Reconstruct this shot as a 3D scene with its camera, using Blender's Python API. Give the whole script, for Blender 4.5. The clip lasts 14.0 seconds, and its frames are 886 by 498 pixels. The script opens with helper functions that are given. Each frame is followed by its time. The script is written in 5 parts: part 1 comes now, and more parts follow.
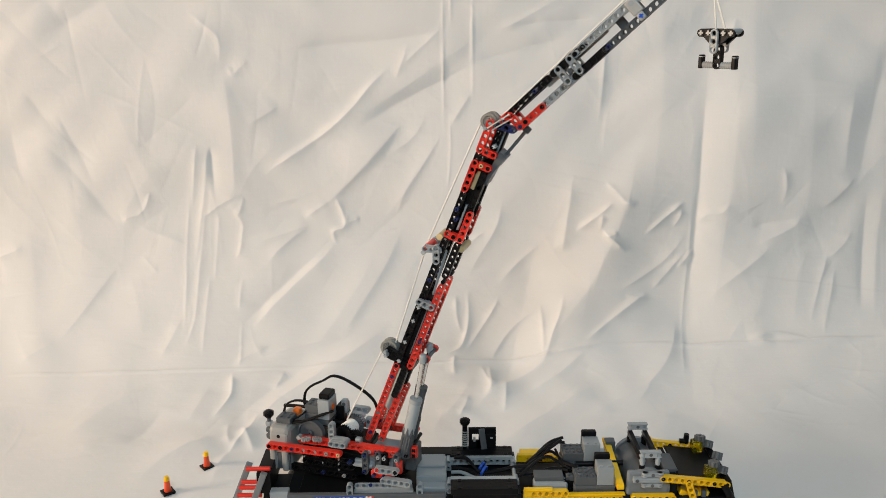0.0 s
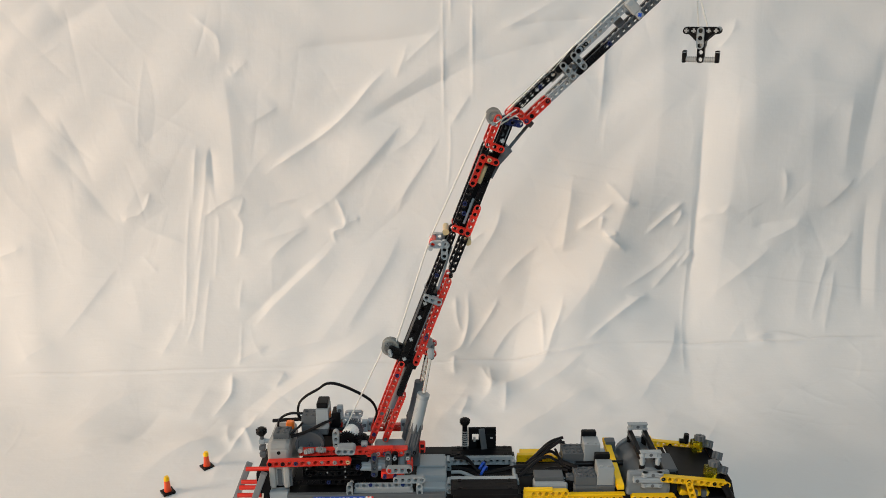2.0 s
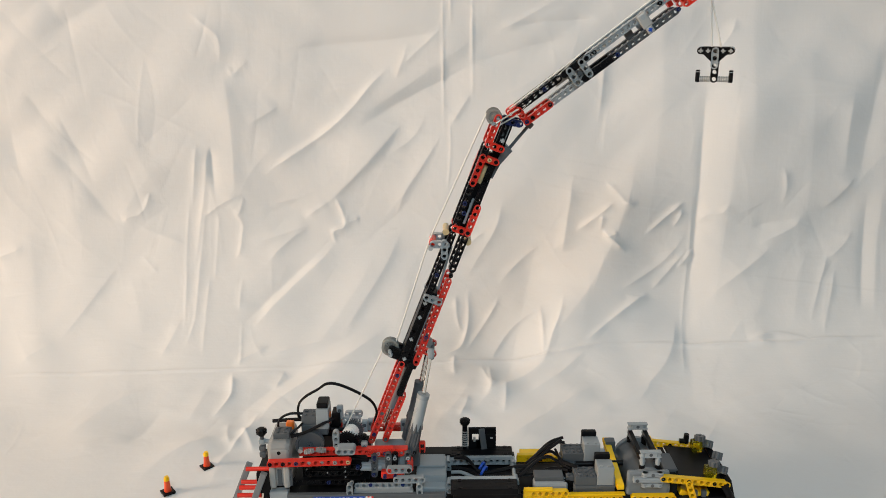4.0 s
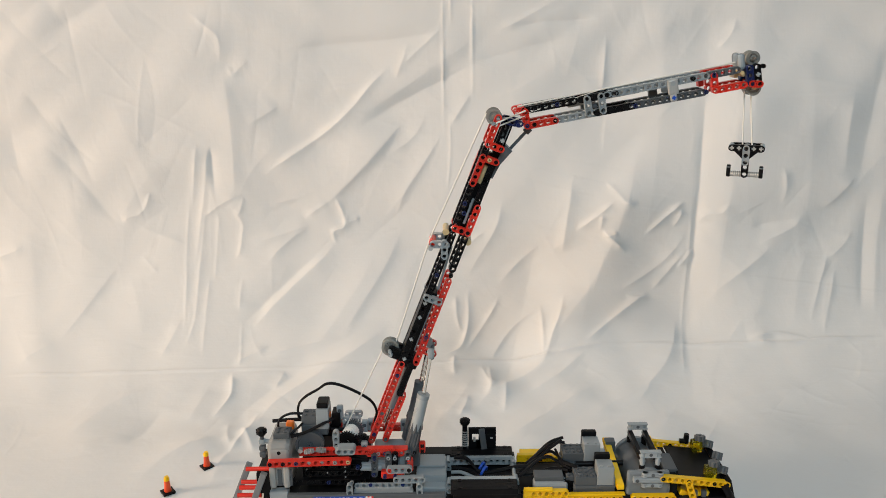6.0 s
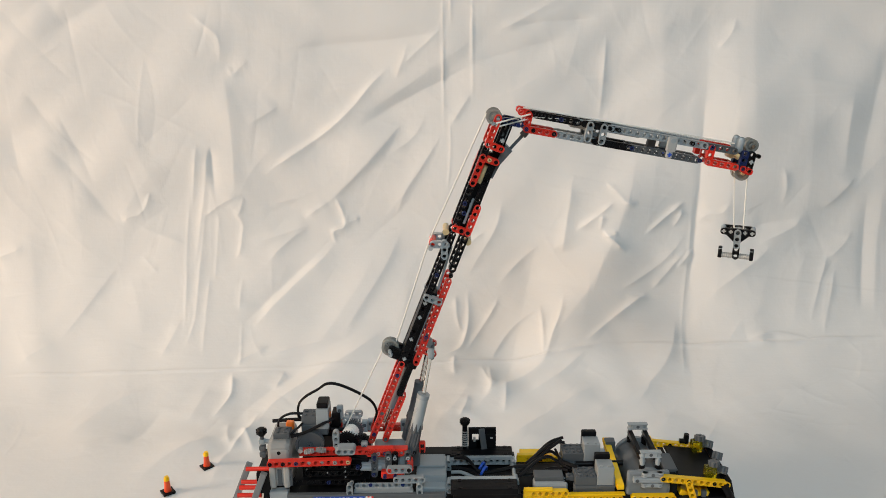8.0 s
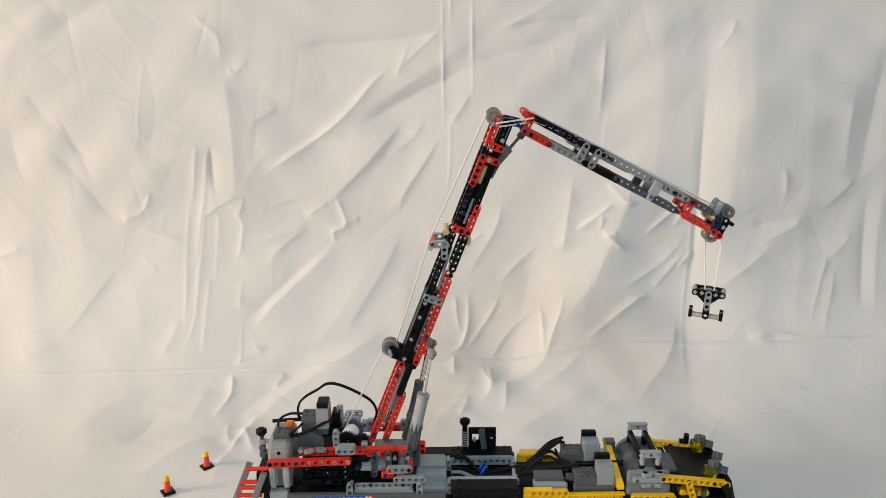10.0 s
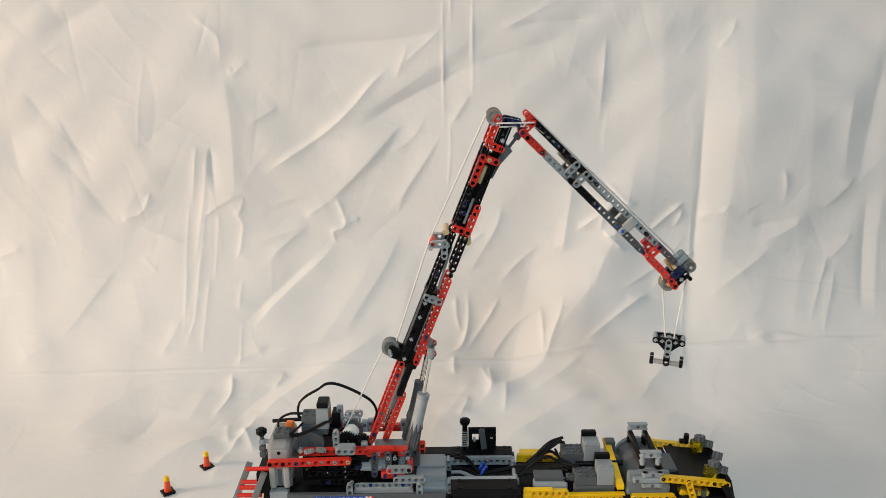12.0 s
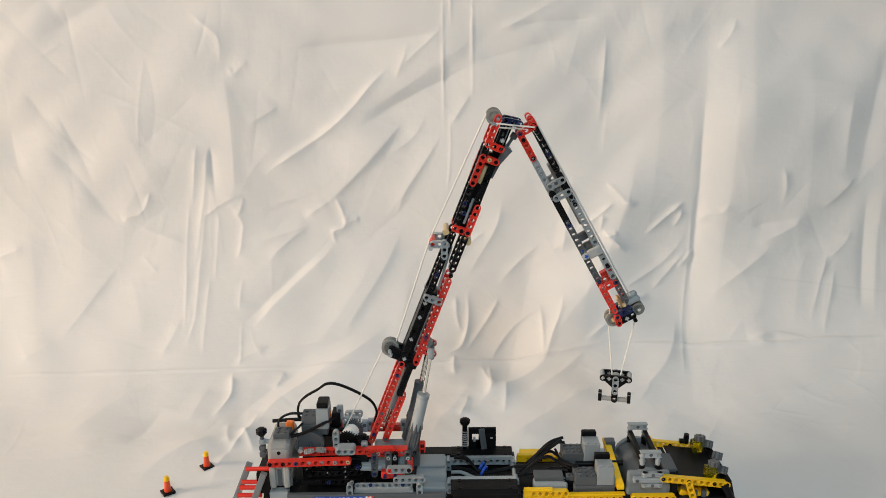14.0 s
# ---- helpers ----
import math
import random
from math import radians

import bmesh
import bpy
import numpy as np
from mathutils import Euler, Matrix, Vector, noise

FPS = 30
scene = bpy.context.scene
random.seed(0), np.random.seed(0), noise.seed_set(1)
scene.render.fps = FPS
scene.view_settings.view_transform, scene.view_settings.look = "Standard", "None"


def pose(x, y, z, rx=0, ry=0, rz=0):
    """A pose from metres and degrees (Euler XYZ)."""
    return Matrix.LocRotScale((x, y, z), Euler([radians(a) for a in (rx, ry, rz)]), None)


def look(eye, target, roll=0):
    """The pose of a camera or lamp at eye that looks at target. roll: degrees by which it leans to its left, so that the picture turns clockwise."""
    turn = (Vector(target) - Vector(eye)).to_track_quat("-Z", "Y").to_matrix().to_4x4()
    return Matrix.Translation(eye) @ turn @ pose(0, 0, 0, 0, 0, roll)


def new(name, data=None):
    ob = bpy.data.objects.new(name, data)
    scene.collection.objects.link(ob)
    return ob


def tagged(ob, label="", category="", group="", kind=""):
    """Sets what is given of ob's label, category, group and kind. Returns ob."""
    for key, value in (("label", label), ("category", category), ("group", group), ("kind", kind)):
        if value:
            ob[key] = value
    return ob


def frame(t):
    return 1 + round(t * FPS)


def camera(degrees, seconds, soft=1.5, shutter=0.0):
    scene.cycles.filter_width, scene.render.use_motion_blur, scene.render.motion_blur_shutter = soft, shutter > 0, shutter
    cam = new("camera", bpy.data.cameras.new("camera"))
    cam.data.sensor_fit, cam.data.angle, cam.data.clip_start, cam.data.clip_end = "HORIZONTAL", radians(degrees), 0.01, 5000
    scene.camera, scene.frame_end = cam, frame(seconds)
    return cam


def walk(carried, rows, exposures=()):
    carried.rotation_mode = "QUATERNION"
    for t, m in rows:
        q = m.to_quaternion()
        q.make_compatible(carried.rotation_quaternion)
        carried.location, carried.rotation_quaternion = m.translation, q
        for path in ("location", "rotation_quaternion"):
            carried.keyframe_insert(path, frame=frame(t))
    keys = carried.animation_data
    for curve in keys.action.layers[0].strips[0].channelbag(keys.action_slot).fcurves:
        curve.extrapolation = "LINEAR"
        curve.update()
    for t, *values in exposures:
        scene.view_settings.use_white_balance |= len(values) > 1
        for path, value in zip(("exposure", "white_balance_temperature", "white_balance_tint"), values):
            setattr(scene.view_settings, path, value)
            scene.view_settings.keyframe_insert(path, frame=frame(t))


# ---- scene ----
cam = camera(56.51, 14.0, soft=0.6)
STUD = 0.008
EYE = (0.0, 0.0, 0.634)
VIEW = Matrix.Translation(EYE) @ pose(0, 0, 0, 90 - 16.33) @ pose(0, 0, 0, 0, 0, -0.476)
walk(cam, [(0.0, VIEW), (14.0, VIEW)])

# ---- light: a side window with low warm light, and an added cool lamp overhead ----
world = bpy.data.worlds.new("world")
scene.world = world
world.use_nodes = True
sky = world.node_tree.nodes.new("ShaderNodeTexSky")
sky.sky_type = "NISHITA"
sky.sun_disc = False
sky.sun_elevation = radians(12)
sky.sun_rotation = radians(-70)
world.node_tree.links.new(sky.outputs[0], world.node_tree.nodes["Background"].inputs[0])
world.node_tree.nodes["Background"].inputs[1].default_value = 0.1


def area_lamp(name, eye, target, width, height, power, colour, spread=180):
    data = bpy.data.lights.new(name, "AREA")
    data.shape, data.size, data.size_y = "RECTANGLE", width, height
    data.energy, data.color, data.spread = power, colour, radians(spread)
    ob = new(name, data)
    ob.matrix_world = look(eye, target)
    return ob


area_lamp("window_light_west", (-5.16, -0.35, 1.40), (0.0, 1.3, 0.7), 1.4, 1.3, 260, (1.0, 0.770, 0.570))
# cool fill added overhead to lift the floor; no real window is known there
area_lamp("added_top_lamp", (0.1, -1.4, 2.44), (0.05, 1.3, 0.7), 1.2, 1.0, 43, (0.62, 0.875, 1.035))
scene.view_settings.exposure = 0.13


# ---- materials ----
def nodes_of(name):
    m = bpy.data.materials.new(name)
    m.use_nodes = True
    return m, m.node_tree.nodes, m.node_tree.links, m.node_tree.nodes["Principled BSDF"]


def plastic(name, colour, rough=0.28, clear=0.0, metal=0.0, dusty=0.05, shine=0.4):
    """Moulded plastic: slight tone drift from piece to piece, dust and fine handling scratches."""
    m, n, l, b = nodes_of(name)
    info = n.new("ShaderNodeObjectInfo")
    tex = n.new("ShaderNodeTexCoord")
    dust = n.new("ShaderNodeTexNoise")
    dust.inputs["Scale"].default_value = 90
    dust.inputs["Detail"].default_value = 6
    fine = n.new("ShaderNodeTexNoise")
    fine.inputs["Scale"].default_value = 1400
    l.new(tex.outputs["Object"], dust.inputs["Vector"])
    l.new(tex.outputs["Object"], fine.inputs["Vector"])
    hsv = n.new("ShaderNodeHueSaturation")
    hsv.inputs["Color"].default_value = (*colour, 1)
    tone = n.new("ShaderNodeMapRange")
    tone.inputs["To Min"].default_value, tone.inputs["To Max"].default_value = 0.90, 1.10
    l.new(info.outputs["Random"], tone.inputs["Value"])
    l.new(tone.outputs[0], hsv.inputs["Value"])
    mix = n.new("ShaderNodeMix")
    mix.data_type = "RGBA"
    mix.inputs["B"].default_value = (0.42, 0.40, 0.37, 1)
    amount = n.new("ShaderNodeMapRange")
    amount.inputs["From Min"].default_value, amount.inputs["From Max"].default_value = 0.52, 0.85
    amount.inputs["To Max"].default_value = dusty
    l.new(dust.outputs["Fac"], amount.inputs["Value"])
    l.new(amount.outputs[0], mix.inputs["Factor"])
    l.new(hsv.outputs["Color"], mix.inputs["A"])
    l.new(mix.outputs["Result"], b.inputs["Base Color"])
    gloss = n.new("ShaderNodeMapRange")
    gloss.inputs["To Min"].default_value, gloss.inputs["To Max"].default_value = rough - 0.06, rough + 0.14
    l.new(dust.outputs["Fac"], gloss.inputs["Value"])
    l.new(gloss.outputs[0], b.inputs["Roughness"])
    bump = n.new("ShaderNodeBump")
    bump.inputs["Strength"].default_value, bump.inputs["Distance"].default_value = 0.05, 0.0002
    l.new(fine.outputs["Fac"], bump.inputs["Height"])
    l.new(bump.outputs["Normal"], b.inputs["Normal"])
    b.inputs["Metallic"].default_value = metal
    b.inputs["Specular IOR Level"].default_value = shine
    b.inputs["Transmission Weight"].default_value = clear
    return m


RED = plastic("red_plastic", (0.64, 0.030, 0.016))
BLACK = plastic("black_plastic", (0.004, 0.004, 0.0048), 0.38, dusty=0.008, shine=0.13)
GREY = plastic("light_grey_plastic", (0.285, 0.313, 0.326))
DARK = plastic("dark_grey_plastic", (0.085, 0.093, 0.10), 0.34, shine=0.22)
PALE = plastic("pale_grey_plastic", (0.30, 0.302, 0.292))
WHITE = plastic("white_plastic", (0.75, 0.75, 0.72))
YELLOW = plastic("yellow_plastic", (0.84, 0.50, 0.004))
BLUE = plastic("dark_blue_plastic", (0.005, 0.015, 0.08))
BRIGHT_BLUE = plastic("blue_plastic", (0.01, 0.07, 0.42))
TAN = plastic("tan_plastic", (0.55, 0.42, 0.22))
ORANGE = plastic("orange_plastic", (0.75, 0.16, 0.02))
CONE = plastic("cone_plastic", (0.72, 0.075, 0.022))
MID = plastic("mid_grey_plastic", (0.17, 0.175, 0.18))
SLATE = plastic("slate_grey_plastic", (0.19, 0.207, 0.217))
CHROME = plastic("steel_rod", (0.72, 0.70, 0.67), 0.18, 0.0, 1.0)
CLEAR = plastic("clear_yellow_plastic", (0.80, 0.70, 0.02), 0.10, 0.93)
SMOKE = plastic("smoked_plastic", (0.36, 0.36, 0.33), 0.15, 0.45)
RUBBER = plastic("tyre_rubber", (0.014, 0.014, 0.014), 0.6)
CABLE = plastic("cable_sleeve", (0.008, 0.008, 0.009), 0.45, dusty=0.006, shine=0.1)


def cord_material():
    m, n, l, b = nodes_of("white_cord")
    wave = n.new("ShaderNodeTexWave")
    wave.inputs["Scale"].default_value = 900
    tint = n.new("ShaderNodeMix")
    tint.data_type = "RGBA"
    tint.inputs["A"].default_value, tint.inputs["B"].default_value = (0.80, 0.78, 0.72, 1), (0.62, 0.60, 0.55, 1)
    l.new(wave.outputs["Fac"], tint.inputs["Factor"])
    l.new(tint.outputs["Result"], b.inputs["Base Color"])
    b.inputs["Roughness"].default_value = 0.85
    return m


def cloth_material():
    """Cream cotton sheet: fine weave, slubs, faint uneven yellowing."""
    m, n, l, b = nodes_of("cream_cotton")
    tex = n.new("ShaderNodeTexCoord")
    stretch = n.new("ShaderNodeMapping")
    stretch.inputs["Scale"].default_value = (1.0, 1.0, 0.08)
    l.new(tex.outputs["Object"], stretch.inputs["Vector"])
    slub = n.new("ShaderNodeTexNoise")
    slub.inputs["Scale"].default_value, slub.inputs["Detail"].default_value = 260, 4
    l.new(stretch.outputs[0], slub.inputs["Vector"])
    across = n.new("ShaderNodeMapping")
    across.inputs["Scale"].default_value = (0.08, 1.0, 1.0)
    l.new(tex.outputs["Object"], across.inputs["Vector"])
    weft = n.new("ShaderNodeTexNoise")
    weft.inputs["Scale"].default_value, weft.inputs["Detail"].default_value = 240, 4
    l.new(across.outputs[0], weft.inputs["Vector"])
    both = n.new("ShaderNodeMath")
    l.new(slub.outputs["Fac"], both.inputs[0])
    l.new(weft.outputs["Fac"], both.inputs[1])
    stain = n.new("ShaderNodeTexNoise")
    stain.inputs["Scale"].default_value, stain.inputs["Detail"].default_value = 2.2, 5
    l.new(tex.outputs["Object"], stain.inputs["Vector"])
    tint = n.new("ShaderNodeMix")
    tint.data_type = "RGBA"
    tint.inputs["A"].default_value, tint.inputs["B"].default_value = (0.70, 0.695, 0.687, 1), (0.678, 0.669, 0.652, 1)
    l.new(stain.outputs["Fac"], tint.inputs["Factor"])
    l.new(tint.outputs["Result"], b.inputs["Base Color"])
    b.inputs["Roughness"].default_value = 0.8
    b.inputs["Specular IOR Level"].default_value = 0.25
    b.inputs["Sheen Weight"].default_value = 0.1
    wrinkle = n.new("ShaderNodeTexNoise")
    wrinkle.inputs["Scale"].default_value, wrinkle.inputs["Detail"].default_value = 28, 3
    wrinkle.inputs["Distortion"].default_value = 0.6
    l.new(tex.outputs["Object"], wrinkle.inputs["Vector"])
    soft = n.new("ShaderNodeBump")
    soft.inputs["Strength"].default_value, soft.inputs["Distance"].default_value = 0.10, 0.006
    l.new(wrinkle.outputs["Fac"], soft.inputs["Height"])
    weave = n.new("ShaderNodeBump")
    weave.inputs["Strength"].default_value, weave.inputs["Distance"].default_value = 0.16, 0.0008
    l.new(both.outputs[0], weave.inputs["Height"])
    l.new(soft.outputs["Normal"], weave.inputs["Normal"])
    l.new(weave.outputs["Normal"], b.inputs["Normal"])
    return m


def grained(name, dark, light, scale, stretch=(1, 1, 1), rough=0.6):
    m, n, l, b = nodes_of(name)
    tex = n.new("ShaderNodeTexCoord")
    mapping = n.new("ShaderNodeMapping")
    mapping.inputs["Scale"].default_value = stretch
    l.new(tex.outputs["Object"], mapping.inputs["Vector"])
    noise_node = n.new("ShaderNodeTexNoise")
    noise_node.inputs["Scale"].default_value, noise_node.inputs["Detail"].default_value = scale, 8
    l.new(mapping.outputs[0], noise_node.inputs["Vector"])
    mix = n.new("ShaderNodeMix")
    mix.data_type = "RGBA"
    mix.inputs["A"].default_value, mix.inputs["B"].default_value = (*dark, 1), (*light, 1)
    l.new(noise_node.outputs["Fac"], mix.inputs["Factor"])
    l.new(mix.outputs["Result"], b.inputs["Base Color"])
    b.inputs["Roughness"].default_value = rough
    return m


CORD = cord_material()
CLOTH = cloth_material()
PAINT = grained("wall_paint", (0.30, 0.29, 0.275), (0.36, 0.35, 0.33), 6)
OAK = grained("oak_floor", (0.16, 0.09, 0.045), (0.30, 0.18, 0.10), 9, (1, 0.08, 1), 0.4)


# ---- mesh helpers; sizes below are in studs of 8 mm unless metres are named ----
def part(name, bm, material, parent=None, label="", at=None, smooth=False):
    me = bpy.data.meshes.new(name)
    bmesh.ops.recalc_face_normals(bm, faces=bm.faces)
    if smooth:
        for f in bm.faces:
            f.smooth = True
    bm.to_mesh(me)
    bm.free()
    me.materials.append(material)
    if smooth:
        me.set_sharp_from_angle(angle=radians(40))
    return linked(name, me, parent, label, at)


def linked(name, me, parent=None, label="", at=None):
    ob = new(name, me)
    if parent is not None:
        ob.parent = parent
    if at is not None:
        ob.matrix_basis = at
    return tagged(ob, label)


def P(x, y, z, rx=0, ry=0, rz=0):
    return pose(x * STUD, y * STUD, z * STUD, rx, ry, rz)


def add_box(bm, x0, x1, y0, y1, z0, z1, bevel=0.06, at=None):
    made = bmesh.ops.create_cube(bm, size=1.0)
    m = Matrix.Translation(((x0 + x1) / 2 * STUD, (y0 + y1) / 2 * STUD, (z0 + z1) / 2 * STUD)) @ Matrix.Diagonal(
        ((x1 - x0) * STUD, (y1 - y0) * STUD, (z1 - z0) * STUD, 1))
    bmesh.ops.transform(bm, matrix=(at or Matrix()) @ m, verts=made["verts"])
    if bevel:
        edges = list({e for v in made["verts"] for e in v.link_edges})
        bmesh.ops.bevel(bm, geom=edges, offset=bevel * STUD, segments=2, affect="EDGES", profile=0.5)
    return bm


def add_rod(bm, a, b, r, seg=12, r2=None):
    """A round bar from a to b."""
    a, b = Vector(a) * STUD, Vector(b) * STUD
    d = b - a
    made = bmesh.ops.create_cone(bm, cap_ends=True, segments=seg, radius1=r * STUD, radius2=(r if r2 is None else r2) * STUD, depth=d.length)
    m = Matrix.Translation((a + b) / 2) @ d.to_track_quat("Z", "Y").to_matrix().to_4x4()
    bmesh.ops.transform(bm, matrix=m, verts=made["verts"])
    return bm


def add_lathe(bm, profile, seg=24, at=None):
    """Rings (radius, height) turned about local y."""
    rings = []
    for r, h in profile:
        rings.append([bm.verts.new((at or Matrix()) @ Vector((r * STUD * math.cos(2 * math.pi * k / seg), h * STUD, r * STUD * math.sin(2 * math.pi * k / seg)))) for k in range(seg)])
    for a, b in zip(rings, rings[1:]):
        for k in range(seg):
            bm.faces.new((a[k], a[(k + 1) % seg], b[(k + 1) % seg], b[k]))
    return bm


def add_gear(bm, teeth, r_root, r_tip, half, bore=0.3, at=None):
    """A spur gear about local y."""
    at = at or Matrix()
    outline = []
    for k in range(teeth):
        for part_of, r in ((0.0, r_root), (0.28, r_root), (0.40, r_tip), (0.66, r_tip), (0.80, r_root)):
            a = 2 * math.pi * (k + part_of) / teeth
            outline.append((r * math.cos(a), r * math.sin(a)))
    sides = []
    for y in (-half, half):
        outer = [bm.verts.new(at @ Vector((x * STUD, y * STUD, z * STUD))) for x, z in outline]
        inner = [bm.verts.new(at @ Vector((x * STUD * bore / math.hypot(x, z), y * STUD, z * STUD * bore / math.hypot(x, z)))) for x, z in outline]
        count = len(outline)
        for k in range(count):
            bm.faces.new((outer[k], outer[(k + 1) % count], inner[(k + 1) % count], inner[k]))
        sides.append((outer, inner))
    for i in (0, 1):
        a, b = sides[0][i], sides[1][i]
        for k in range(len(a)):
            bm.faces.new((a[k], a[(k + 1) % len(a)], b[(k + 1) % len(b)], b[k]))
    return bm


def add_cells(bm, n, half, at, first=True, last=True, solid=()):
    """A row of n holes in a studless beam along local x: a thin rim, a raised collar round each hole, sunk pockets between them."""
    seg, sunk = 12, 0.11
    ring = [(math.cos(2 * math.pi * (k + 0.5) / seg), math.sin(2 * math.pi * (k + 0.5) / seg)) for k in range(seg)]
    for c in range(n):
        outer, inner, flat = [], [], []
        for x, z in ring:
            if (c == 0 and first and x < 0) or (c == n - 1 and last and x > 0):
                outer.append((x * 0.49, z * 0.49))
                inner.append((x * 0.435, z * 0.435))
                flat.append(False)
            else:
                k = 0.5 / max(abs(x), abs(z))
                outer.append((x * k, z * k * 0.98))
                flat.append(abs(x) >= abs(z) - 1e-6)
                inner.append((x * k, max(-0.435, min(0.435, z * k))))
        loops = []
        for y in (-half, half):
            s = 1 if y > 0 else -1
            low = y - s * sunk
            levels = [[(x, y, z) for x, z in outer], [(x, y, z) for x, z in inner], [(x, low, z) for x, z in inner],
                      [(x * 0.43, low, z * 0.43) for x, z in ring], [(x * 0.43, y, z * 0.43) for x, z in ring]]
            if c in solid:
                for r, d in ((0.37, 0.0), (0.35, 0.06), (0.01, 0.06)):
                    levels.append([(x * r, y - s * d, z * r) for x, z in ring])
            else:
                for r, d in ((0.37, 0.0), (0.37, 0.1), (0.305, 0.1)):
                    levels.append([(x * r, y - s * d, z * r) for x, z in ring])
            made = [[bm.verts.new(at @ Vector(((c + x) * STUD, yy * STUD, z * STUD))) for x, yy, z in level] for level in levels]
            for i, (a, b) in enumerate(zip(made, made[1:])):
                for k in range(seg):
                    j = (k + 1) % seg
                    if i < 2 and flat[k] and flat[j] and outer[k][0] * outer[j][0] > 0:
                        continue
                    bm.faces.new((a[k], a[j], b[j], b[k]) if s > 0 else (a[j], a[k], b[k], b[j]))
            loops.append(made)
        for k in range(seg):
            j = (k + 1) % seg
            if c not in solid:
                a, b = loops[0][-1], loops[1][-1]
                bm.faces.new((a[k], a[j], b[j], b[k]))
            if not (flat[k] and flat[j] and outer[k][0] * outer[j][0] > 0):
                a, b = loops[0][0], loops[1][0]
                bm.faces.new((a[j], a[k], b[k], b[j]))
    return bm


BEAMS = {}


def plain_mesh(name, bm, material):
    bmesh.ops.remove_doubles(bm, verts=bm.verts, dist=1e-5)
    bmesh.ops.recalc_face_normals(bm, faces=bm.faces)
    me = bpy.data.meshes.new(name)
    bm.to_mesh(me)
    bm.free()
    me.materials.append(material)
    return me


def beam(parent, material, n, x, y, z, a=0, yaw=0, roll=0, half=0.46, solid=(), name="beam", legs=(), label=""):
    """A studless beam of n holes from (x, y, z), rising a degrees; legs: (holes, degrees) arms bent off at its last hole."""
    key = (material.name, n, half, tuple(solid), tuple(legs))
    if key not in BEAMS:
        bm = bmesh.new()
        add_cells(bm, n, half, Matrix(), True, True, solid)
        turn, at = 0, Matrix.Translation(((n - 1) * STUD, 0, 0))
        for i, (m, bend) in enumerate(legs):
            turn = at @ pose(0, 0, 0, 0, -bend, 0)
            add_cells(bm, m - 1, half, turn @ Matrix.Translation((STUD, 0, 0)), False, i == len(legs) - 1)
            at = turn @ Matrix.Translation(((m - 1) * STUD, 0, 0))
        BEAMS[key] = plain_mesh(name, bm, material)
    return linked(name, BEAMS[key], parent, label, P(x, y, z) @ pose(0, 0, 0, 0, 0, yaw) @ pose(0, 0, 0, 0, -a, 0) @ pose(0, 0, 0, roll))


def pin(parent, material, x, y, z, length=1.1, yaw=0, name="pin"):
    """A connector pin seated in a beam hole, hollow at its ends."""
    key = ("pin", material.name, length)
    if key not in BEAMS:
        bm = bmesh.new()
        h = length / 2
        add_lathe(bm, [(0.16, -h + 0.2), (0.16, -h), (0.29, -h), (0.31, -h + 0.05), (0.31, h - 0.05), (0.29, h), (0.16, h), (0.16, h - 0.2)], 10)
        BEAMS[key] = plain_mesh(name, bm, material)
    return linked(name, BEAMS[key], parent, "", P(x, y, z) @ pose(0, 0, 0, 0, 0, yaw))


def axle_end(parent, material, x, y, z, a=0, length=0.5, name="axle_end"):
    """A cross-shaped axle end, also set in for the bright look of open cross holes."""
    key = ("axle", material.name, length)
    if key not in BEAMS:
        bm = bmesh.new()
        add_box(bm, -0.3, 0.3, -length / 2, length / 2, -0.11, 0.11, 0)
        add_box(bm, -0.11, 0.11, -length / 2 - 0.01, length / 2 + 0.01, -0.3, 0.3, 0)
        BEAMS[key] = plain_mesh(name, bm, material)
    return linked(name, BEAMS[key], parent, "", P(x, y, z, 0, -a, 0))


def bar(parent, material, a, b, r=0.3, name="axle", label="", r2=None, seg=12):
    return part(name, add_rod(bmesh.new(), a, b, r, seg, r2), material, parent, label, smooth=True)


def block(parent, material, x0, x1, y0, y1, z0, z1, name="block", label="", bevel=0.07, studs=(), at=None):
    bm = add_box(bmesh.new(), x0, x1, y0, y1, z0, z1, bevel)
    for x, y in studs:
        add_rod(bm, (x, y, z1 - 0.02), (x, y, z1 + 0.21), 0.30, 12)
    return part(name, bm, material, parent, label, at)


def wheel_disc(parent, material, x, y, z, r, half=0.25, name="pulley", yaw=0, label="", groove=0.25):
    """A pulley wheel with a grooved rim, a dished web and a hub."""
    bm = bmesh.new()
    g = groove
    add_lathe(bm, [(0.12, -half), (0.42, -half), (0.45, -half * 0.4), (r - 0.45, -half * 0.4), (r - 0.35, -half), (r, -half), (r - g, 0), (r, half),
                   (r - 0.35, half), (r - 0.45, half * 0.4), (0.45, half * 0.4), (0.42, half), (0.12, half), (0.12, -half)], 28)
    return part(name, bm, material, parent, label, P(x, y, z, 0, 0, yaw), True)


